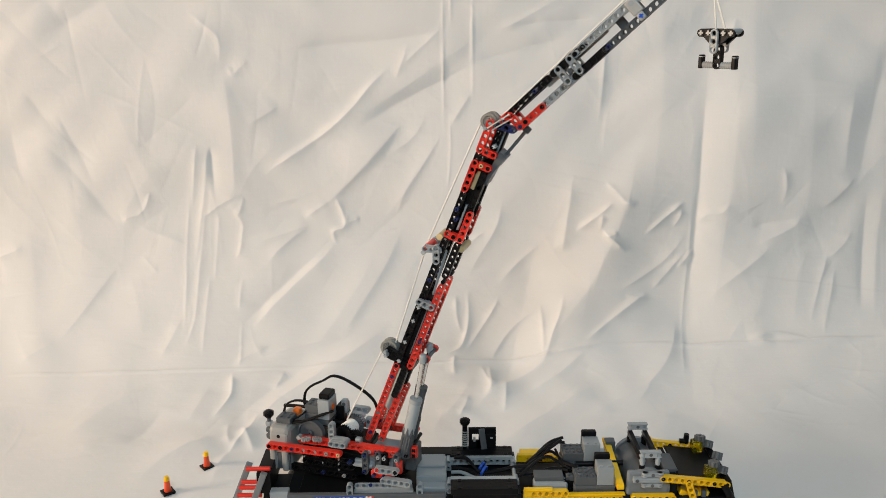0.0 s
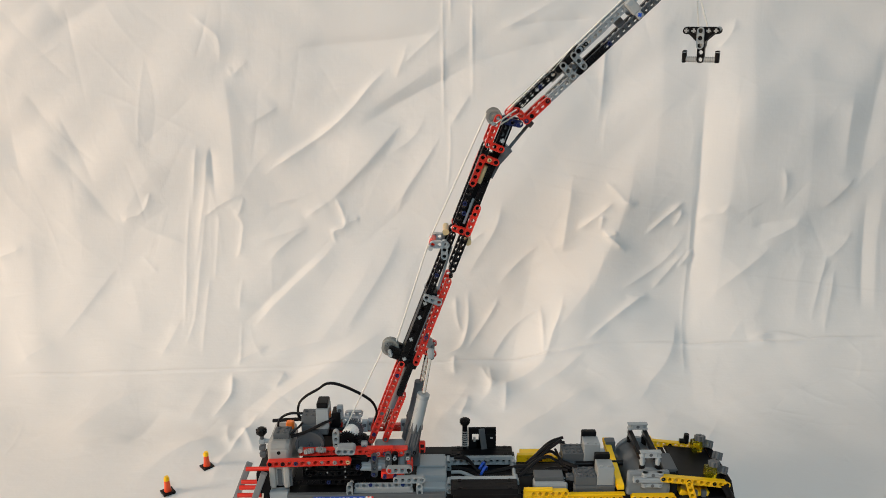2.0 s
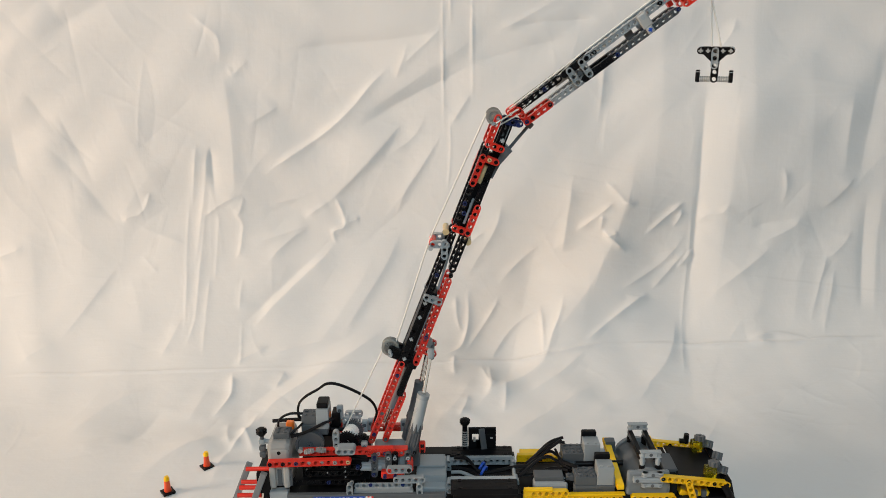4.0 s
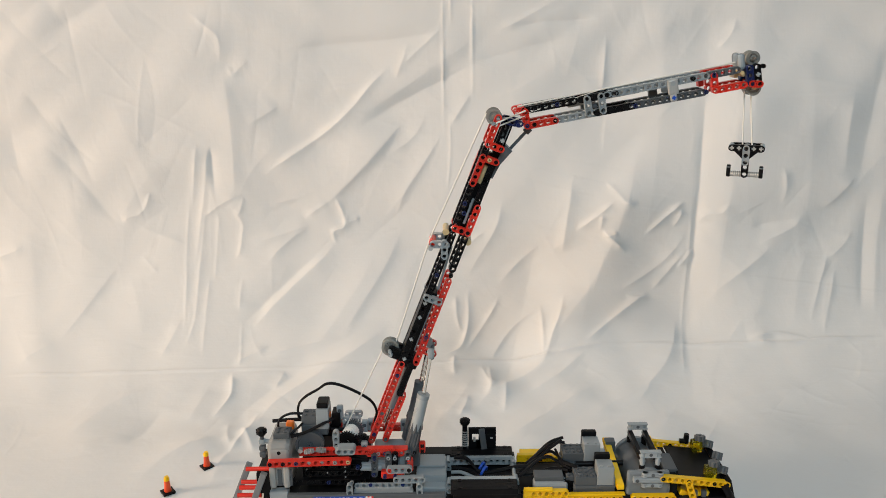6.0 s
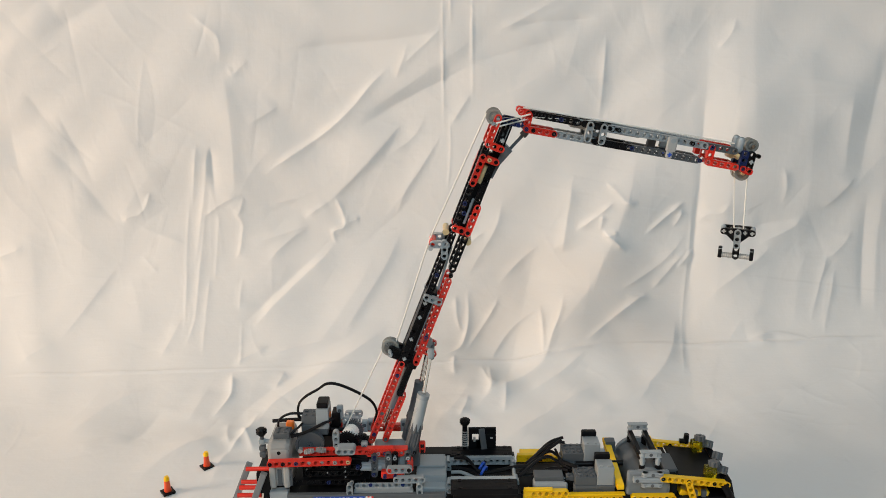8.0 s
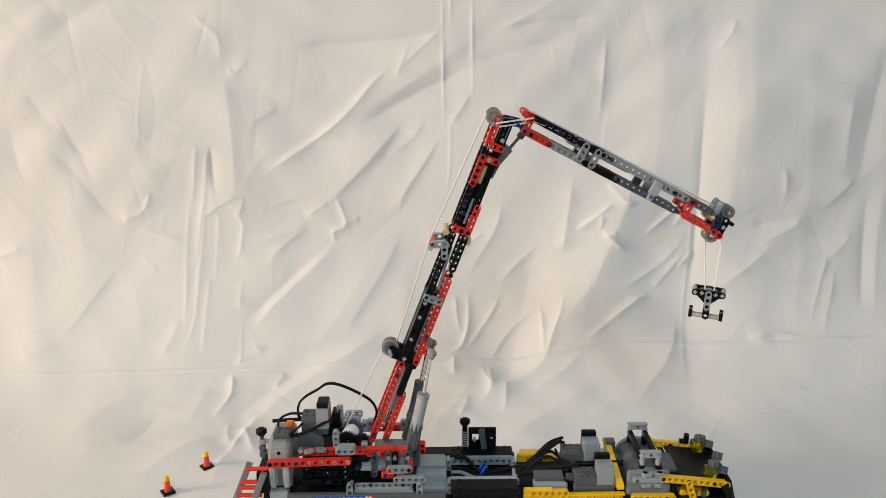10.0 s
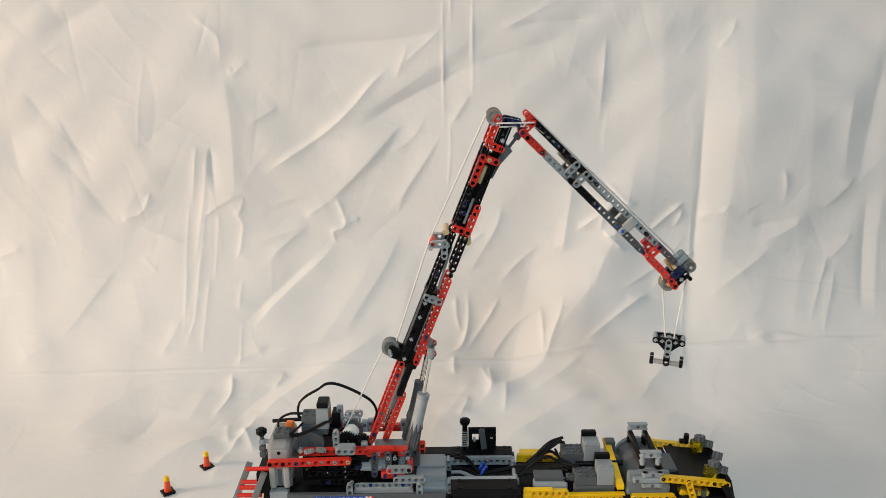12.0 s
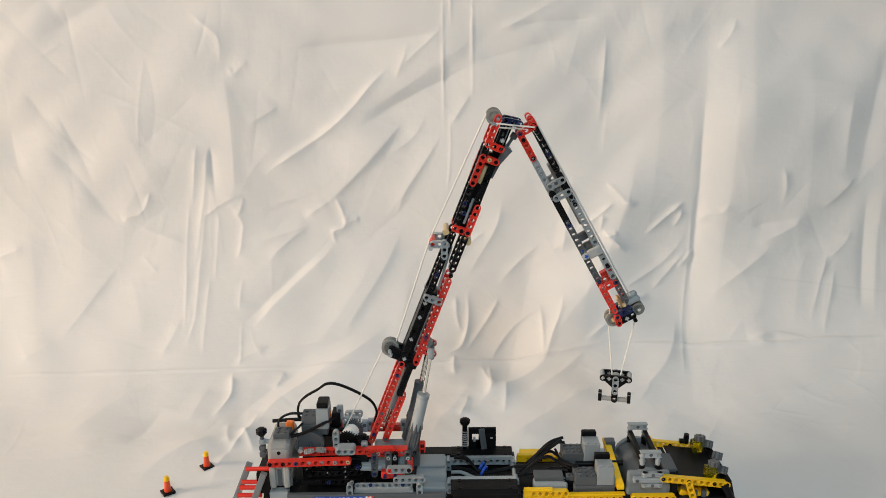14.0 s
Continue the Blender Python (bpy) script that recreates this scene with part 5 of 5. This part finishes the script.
    for x0, x1, z0, z1 in ((12.9, 14.9, 8.2, 9.7), (12.9, 17.5, 10.9, 12.0), (12.9, 13.5, 9.7, 10.9), (14.6, 16.1, 9.7, 10.9), (16.0, 17.5, 8.2, 10.9), (14.2, 16.1, 8.2, 9.7)):
        add_box(bm, x0, x1, 4.4, 4.9, z0, z1, 0.08)
    part("stand_panel", bm, BLACK, truck, "black upright panel with a notch")
    part("stand_strip", add_box(bmesh.new(), -0.5, 0.5, -0.15, 0.15, -1.9, 1.9, 0.08), DARK, truck, "dark grey strip", P(15.3, 4.2, 10.1, 0, -7))
    bar(truck, PALE, (13.9, 4.5, 9.5), (13.9, 4.5, 10.3), 0.2, "stand_peg", "pale peg")
    bar(truck, PALE, (16.5, 4.34, 10.2), (17.0, 4.34, 10.2), 0.14, "stand_peg", "pale peg")
    bar(truck, BLACK, (12.3, 4.5, 8.2), (12.3, 4.5, 12.8), 0.42, "post")
    for k in range(7):
        bar(truck, PALE, (12.3, 4.5, 8.8 + k * 0.42), (12.3, 4.5, 9.0 + k * 0.42), 0.52, "spring_turn", seg=12)
    bm = bmesh.new()
    add_lathe(bm, [(0.0, -0.7), (0.5, -0.65), (0.78, -0.3), (0.82, 0.1), (0.7, 0.45), (0.4, 0.62), (0.0, 0.66)], 16, P(12.3, 4.5, 13.2, 90))
    knob = part("knob", bm, BLACK, truck, "black ridged knob", smooth=True)
    for k in range(10):
        a = k * math.pi / 5
        bar(knob, BLACK, (12.3 + 0.76 * math.cos(a), 4.5 + 0.76 * math.sin(a), 12.95), (12.3 + 0.76 * math.cos(a), 4.5 + 0.76 * math.sin(a), 13.6), 0.12, "ridge", seg=6)
    # yellow sides
    for y in (-7.0, 4.6):
        z = 7.0 if y < 0 else 6.25
        beam(truck, YELLOW, 7 if y < 0 else 6, 21.6, y, z, 0)
        block(truck, YELLOW, 21.1, 25.6, y - 0.45, y + 0.45, z + 0.5, z + 0.8, "side_cap", "yellow cap strip", bevel=0.12)
        beam(truck, YELLOW, 15, 22.0, y * 1.01, 6.1, 0)
        beam(truck, YELLOW, 7, 38.2, y * 1.01, 6.1, 0)
        block(truck, YELLOW, 28.0, 36.8, y - 0.45, y + 0.45, 6.62, 6.9, "side_cap", "yellow cap strip", bevel=0.12)
        for k in (3, 6, 8, 11, 13):
            pin(truck, BLACK if k % 2 else TAN, 22 + k, y * 1.01, 6.1, 1.0)
        for k in (0, 2, 5):
            pin(truck, BLUE if k == 0 else BLACK, 38.2 + k, y * 1.01, 6.1, 1.0)
        block(truck, YELLOW, 21.0, 22.4, y - 0.4, y + 0.4, 5.4, z + 0.5, "side_upright", "yellow upright", bevel=0.2)
    block(truck, YELLOW, 21.6, 27.0, 4.2, 6.4, 6.6, 7.0, "far_cover", "yellow far side cover", bevel=0.15)
    block(truck, BLACK, 20.4, 44, -6.2, 3.8, 5.2, 6.0, "motor_bed", "black motor bed")
    # deck motor and two receivers
    motor = block(truck, GREY, 22.8, 28.2, -5.6, -3.4, 6.0, 7.7, "deck_motor", "light grey deck motor", bevel=0.4)
    block(motor, DARK, 23.0, 27.6, -4.9, -2.6, 7.7, 8.4, "motor_top", "dark grey motor top", bevel=0.1)
    wheel_disc(truck, BLACK, 28.2, -4.8, 7.0, 1.0, 0.3, "idler_wheel")
    for dx, dy, dz, flip in ((0, 0, 0, False), (-1.2, 5.6, 0.9, True)):
        at = P(dx, dy, dz)
        block(truck, DARK, 29.0, 35.4, -6.2, -2.6, 6.0, 7.6, "receiver_base", "dark grey receiver base", bevel=0.3, at=at)
        block(truck, DARK, 29.2, 32.6, -6.0, -2.8, 7.6, 9.0, "receiver_plug", "dark grey stacked cable plugs", studs=tuple((29.9 + i, -5.4 + j * 1.0) for i in range(3) for j in range(3)), at=at)
        block(truck, GREY, 32.6, 35.2, -6.1, -3.4, 7.6, 10.7, "receiver_head", "light grey receiver block", bevel=0.12, at=at)
        block(truck, DARK, 32.4, 35.4, -6.25, -2.8, 6.9, 7.7, "receiver_skirt", "dark grey skirt", bevel=0.2, at=at)
        for i in range(2):
            bar(truck, GREY, (33.2 + i * 1.3 + dx, -5.6 + dy, 10.65 + dz), (33.2 + i * 1.3 + dx, -5.6 + dy, 10.85 + dz), 0.28, "stud")
        block(truck, BLACK, 32.6, 35.0, -3.5, -2.4, 8.6, 11.5, "receiver_lens", "black lens", bevel=0.2, at=at)
        block(truck, GREY, 35.3, 36.3, -5.4, -3.6, 7.0, 8.6, "receiver_side", "light grey side block", bevel=0.1, at=at)
    block(truck, DARK, 28.0, 29.6, -4.8, -3.6, 7.6, 8.4, "plug", "dark grey plug", studs=((28.4, -4.2),))
    bar(truck, BLACK, (30, -1.4, 8.6), (37.5, -1.4, 8.8), 0.45, "drive_tube", "black drive tube")
    beam(truck, YELLOW, 13, 36.0, -7.0, 8.0, 6, yaw=90, half=0.5, name="cross_brace", label="yellow brace across the chassis")
    block(truck, DARK, 35.6, 37.2, 3.0, 4.6, 8.0, 10.0, "far_block", "dark grey far block")
    # engine drum with pale end caps
    bm = bmesh.new()
    add_lathe(bm, [(0.0, -4.9), (3.0, -4.9), (3.1, -4.8), (3.1, 4.8), (3.0, 4.9), (0, 4.9)], 40, P(40.2, -1.0, 6.8))
    drum = part("engine_drum", bm, DARK, truck, "dark grey engine drum lying across the cab back", smooth=True)
    for y in (-5.7, 4.0):
        part("end_cap", add_rod(bmesh.new(), (40.6, y - 0.35, 7.0), (40.6, y + 0.35, 7.0), 3.4, 40), SLATE, drum, "slate grey rounded end cap", smooth=True)
    block(truck, SLATE, 37.2, 43.8, -6.2, -5.4, 5.8, 10.1, "cap_body", "slate grey cap body", bevel=0.36)
    arm = block(truck, GREY, 38.0, 42.7, -7.0, -6.1, 8.45, 9.35, "cap_arm", "light grey connector arm", bevel=0.2)
    # the arm's hole, its shade put in as a dark disc
    bar(arm, DARK, (38.6, -7.02, 8.9), (38.6, -6.9, 8.9), 0.3, "bore")
    for z in (9.45, 7.65):
        link = block(truck, GREY, 40.0, 42.0, -6.9, -6.1, z, z + 0.7, "cap_connector", "light grey connector", bevel=0.1)
        # no hole cut in the connector: a dark disc gives its shade
        bar(link, DARK, (41.0, -6.92, z + 0.35), (41.0, -6.8, z + 0.35), 0.28, "bore")
        for x in (39.8, 42.2):
            for dz in (0.0, 0.45):
                bar(link, GREY, (x, -6.5, z + dz), (x, -6.5, z + dz + 0.25), 0.5, "collar", seg=16)
            bar(link, GREY, (x, -6.5, z), (x, -6.5, z + 0.7), 0.36, "socket", seg=14)
    # handrail: two black bars between pale connector towers
    for x in (39.6, 42.0):
        bm = add_box(bmesh.new(), x - 0.35, x + 0.35, -5.0, 3.4, 11.0, 12.0, 0.1)
        part("handrail", bm, BLACK, truck, "black handrail bar")
    for y in (-5.3, 3.6):
        for x in (39.6, 42.0):
            bar(truck, BLACK, (x, y, 9.2), (x, y, 10.8), 0.44, "rail_post")
            bar(truck, GREY, (x, y, 10.8), (x, y, 12.2), 0.38, "rail_socket", "light grey socket")
            bar(truck, GREY, (x, y, 11.35), (x, y, 11.6), 0.48, "socket_collar", "light grey collar")
        bm = add_box(bmesh.new(), 39.15, 42.45, y - 0.45, y + 0.45, 12.92, 13.15, 0.08)
        add_box(bm, 39.9, 41.7, y - 0.4, y + 0.4, 12.3, 12.95, 0.05)
        add_box(bm, 39.15, 42.45, y - 0.45, y + 0.45, 12.12, 12.34, 0.08)
        for x in (39.6, 42.0):
            add_rod(bm, (x, y, 12.2), (x, y, 13.0), 0.33, 14)
        cap = part("rail_cap", bm, GREY, truck, "light grey connector cap")
        # shaded hole in the cap, drawn as a dark disc
        bar(cap, DARK, (40.8, y - 0.43, 12.62), (40.8, y - 0.36, 12.62), 0.27, "bore")
    # cab roof: glossy black plate in yellow edge beams
    roof_at = P(42.4, -1.2, 9.2, 0, 6.5, 0)
    part("cab_roof", add_box(bmesh.new(), 3.0, 11.0, -4.9, 5.0, -0.3, 0.1, 0.1), BLACK, truck, "glossy black cab roof", roof_at)
    for y in (-6.6, 4.4):
        beam(truck, YELLOW, 11, 42.6, y, 9.2, -6.5)
        for k in (0, 4, 8, 10):
            pin(truck, BLACK, 42.6 + k * 0.993, y, 9.2 - k * 0.113, 1.0)
    block(truck, YELLOW, 42.2, 43.4, 4.0, 4.9, 8.0, 10.3, "roof_corner", "yellow roof corner", bevel=0.25)
    bar(truck, YELLOW, (43.6, 2.6, 7.4), (43.6, 2.6, 9.0), 0.5, "roof_post", "yellow round post")
    beam(truck, YELLOW, 5, 46.6, -6.9, 8.4, -72)
    block(truck, BLACK, 43.4, 45.2, -5.8, 3.6, 5.8, 8.7, "cab_back", "black cab back")
    block(truck, DARK, 43.4, 45.6, -4.2, 0.8, 8.5, 9.2, "roof_step", "dark grey roof step", bevel=0.15)
    part("windscreen_pillar", add_box(bmesh.new(), -0.5, 0.5, -5.6, 5.4, -0.5, 3.6, 0.15), BLACK, truck, "black sloped front", P(53.6, -1.2, 5.2, 0, -14))
    part("cab_front", add_box(bmesh.new(), 45.0, 53.0, -6.0, 3.8, 3.6, 5.4, 0.15), BLACK, truck, "black cab lower body")
    for x, y in ((50.4, -5.0), (50.6, 3.0)):
        part("beacon", add_box(bmesh.new(), x - 0.85, x + 0.85, y - 0.8, y + 0.8, 8.35, 10.2, 0.2), CLEAR, truck, "clear yellow beacon block")
        bm = bmesh.new()
        add_gear(bm, 8, 0.72, 0.9, 0.4, 0.2, P(x + 0.6, y + 0.3, 10.5, 80))
        part("beacon_cap", bm, DARK, truck, "dark grey notched cap")
        bm = bmesh.new()
        add_gear(bm, 8, 0.62, 0.8, 0.6, 0.2, P(x + 2.0, y + 0.2, 9.4, 60, 20))
        part("lamp_ring", bm, DARK, truck, "dark grey notched ring")
        bar(truck, DARK, (x + 0.6, y + 0.3, 9.3), (x + 2.2, y + 0.3, 9.2), 0.5, "lamp_stem")
    part("lamp_ring", add_gear(bmesh.new(), 8, 0.62, 0.8, 0.6, 0.2, P(53.0, -0.4, 9.3, 60, 20)), DARK, truck, "dark grey notched ring")
    bar(truck, BLACK, (49.3, 4.4, 9.0), (49.3, 4.4, 10.6), 0.45, "roof_stub")
    bar(truck, BLACK, (48.2, 4.4, 9.3), (49.3, 4.4, 9.3), 0.45, "roof_stub")
    bar(truck, BLACK, (52.0, -6.9, 8.1), (53.7, -6.9, 5.2), 0.55, "front_strut", "black round strut", seg=16)
    for x, z, a in ((46.4, 5.9, 20), (48.2, 5.6, -25), (49.6, 5.8, 15)):
        part("seat_block", add_box(bmesh.new(), -0.7, 0.7, -1.2, 1.2, -0.5, 0.5, 0.15), YELLOW, truck, "yellow block inside the cab", P(x, -4.6, z, 0, a))
    for k in range(2):
        block(truck, DARK, 47.6 + k * 1.4, 48.4 + k * 1.4, -6.2, -5.4, 5.4, 6.5, "seat_brick", "dark inner brick", bevel=0.15)


build_truck()


# ---- two small marker cones ----
def marker_cone(x, y, turn):
    root = tagged(new("marker_cone"), "orange toy marker cone with yellow top on a black plate", "toy cone", "marker cones")
    root.matrix_basis = Matrix.Translation((x, y, 0.0006)) @ pose(0, 0, 0, 0, 0, turn)
    block(root, BLACK, -1, 1, -1, 1, 0, 0.4, "base_plate", "square black plate", bevel=0.04)
    bm = bmesh.new()
    add_rod(bm, (0, 0, 0.4), (0, 0, 0.75), 0.62, 20)
    add_rod(bm, (0, 0, 0.7), (0, 0, 2.4), 0.56, 20, 0.42)
    part("cone_body", bm, CONE, root, "bright orange body", smooth=True)
    bm = bmesh.new()
    add_rod(bm, (0, 0, 2.4), (0, 0, 2.9), 0.47, 20)
    add_rod(bm, (0, 0, 2.9), (0, 0, 3.15), 0.34, 20)
    part("cone_top", bm, YELLOW, root, "yellow top", smooth=True)
    return root


marker_cone(CENTRE[0] - 38.4 * STUD, CENTRE[1] + 4.7 * STUD, 38)
marker_cone(CENTRE[0] - 33.9 * STUD, CENTRE[1] + 12.7 * STUD, 42)


def hinge(t):
    """Turn of the upper works and slope of the jib at t seconds."""
    return float(np.interp(t, YAW_T, YAW)), float(np.interp(t, JIB_T, JIB))


YAW_T = (0.0, 0.5, 1.0, 1.5, 2.0, 2.1, 14.0)
YAW = (17.1, 12.5, 8.3, 4.2, 0.2, 0.0, 0.0)
JIB_T = (0.0, 3.4, 3.7, 4.5, 5.3, 5.5, 6.0, 6.5, 7.0, 7.5, 8.0, 9.25, 10.5, 11.0, 11.5, 12.0, 12.5, 13.0, 13.5, 14.0)
JIB = (42.6, 42.6, 40.1, 29.2, 18.4, 16.2, 9.7, 3.8, -1.3, -6.7, -11.3, -22.2, -32.7, -36.7, -40.8, -45.0, -49.2, -53.4, -57.5, -61.8)


def hang(t):
    """Swing in studs, turn and tilt in degrees, and drop of the load block below the jib head."""
    swing = np.interp(t, (0, 1.5, 2.0, 2.5, 3.0, 3.2, 4.2, 5.3, 6.0, 7.0, 8.0, 9.2, 10.5, 11.5, 12.5, 14.0), (1.8, 2.0, 1.55, 1.25, 1.05, 1.4, 1.1, 0.7, 0.35, 0.05, 0.05, -0.2, -0.5, -0.65, -0.15, -0.65))
    turn_by = np.interp(t, (0, 1.0, 2.0, 2.6, 6.5, 8.0, 11.0, 14.0), (-46, -37, -27, -22, -22, -21, -18, -12))
    tilt = np.interp(t, (0, 6.0, 8.0, 10.5, 12.0, 12.5, 14.0), (0, 0, 1, 4, 3, 0.5, 1))
    drop = np.interp(t, (0, 3.2, 5.3, 6.5, 8.0, 10.5, 12.0, 14.0), (9.2, 9.3, 8.45, 8.55, 8.75, 9.0, 9.05, 9.45))
    return float(swing), float(turn_by), float(tilt), float(drop)


TIMES = [k * 0.25 for k in range(57)]


def jib_pose(t):
    yaw, a = hinge(t)
    return pose(0, 0, 0, 0, 0, -yaw) @ P(*PIVOT) @ pose(0, 0, 0, 0, -(a + 0.6), 0)


def between(a, b):
    """Pose of a bar along local z that starts at a and points to b."""
    return Matrix.Translation(a) @ (b - a).to_track_quat("Z", "Y").to_matrix().to_4x4()


def motions():
    turn = [(t, pose(0, 0, 0, 0, 0, -hinge(t)[0])) for t in TIMES]
    walk(superstructure, turn)
    walk(boom, turn)
    walk(jib, [(t, jib_pose(t)) for t in TIMES])
    x0, lo, hi = JIB_START, -0.35, 1.85
    rows = {ob: [] for ob in (hook, rope_inner, rope_outer, jib_rod, *rope_heads)}
    u = on_boom(52.4, 2.1)
    w = on_boom(46.5, -0.3)
    for t in TIMES:
        j = jib_pose(t)
        b = pose(0, 0, 0, 0, 0, -hinge(t)[0])
        low, high = j @ (Vector((x0 + 32.4, 0, lo - 0.4)) * STUD), j @ (Vector((x0 + 32.6, 0, hi + 1.1)) * STUD)
        inner = low + Vector((-1.0 * STUD, 0, 0))
        outer = high + Vector((0.0, 0, -1.2 * STUD))
        swing, turn_by, tilt, drop = hang(t)
        mid = (low * 0.6 + high * 0.4)
        top = Vector((mid.x + swing * STUD, mid.y, low.z - drop * STUD))
        h = Matrix.Translation(top) @ pose(0, 0, 0, 0, tilt, turn_by)
        rows[hook].append((t, h))
        a, c = h @ (Vector((-0.6, 0, -0.3)) * STUD), h @ (Vector((0.7, 0, -0.3)) * STUD)
        rows[rope_inner].append((t, between(a, inner)))
        rows[rope_outer].append((t, between(c, outer)))
        for k, y in enumerate((-2.6, -2.2)):
            back, front = b @ (Vector((u[0], y, u[1] - 0.6 * k)) * STUD), j @ (Vector((x0 + 0.1, y * 0.8, lo + 2.2 - 0.7 * k)) * STUD)
            rows[rope_heads[2 * k]].append((t, between(back, front)))
            rows[rope_heads[2 * k + 1]].append((t, between(front, back)))
        rows[jib_rod].append((t, between(j @ (Vector((x0 + 0.1, 0, lo - 0.85)) * STUD), b @ (Vector((w[0], 0, w[1])) * STUD))))
    for ob, keys in rows.items():
        walk(ob, keys)


motions()
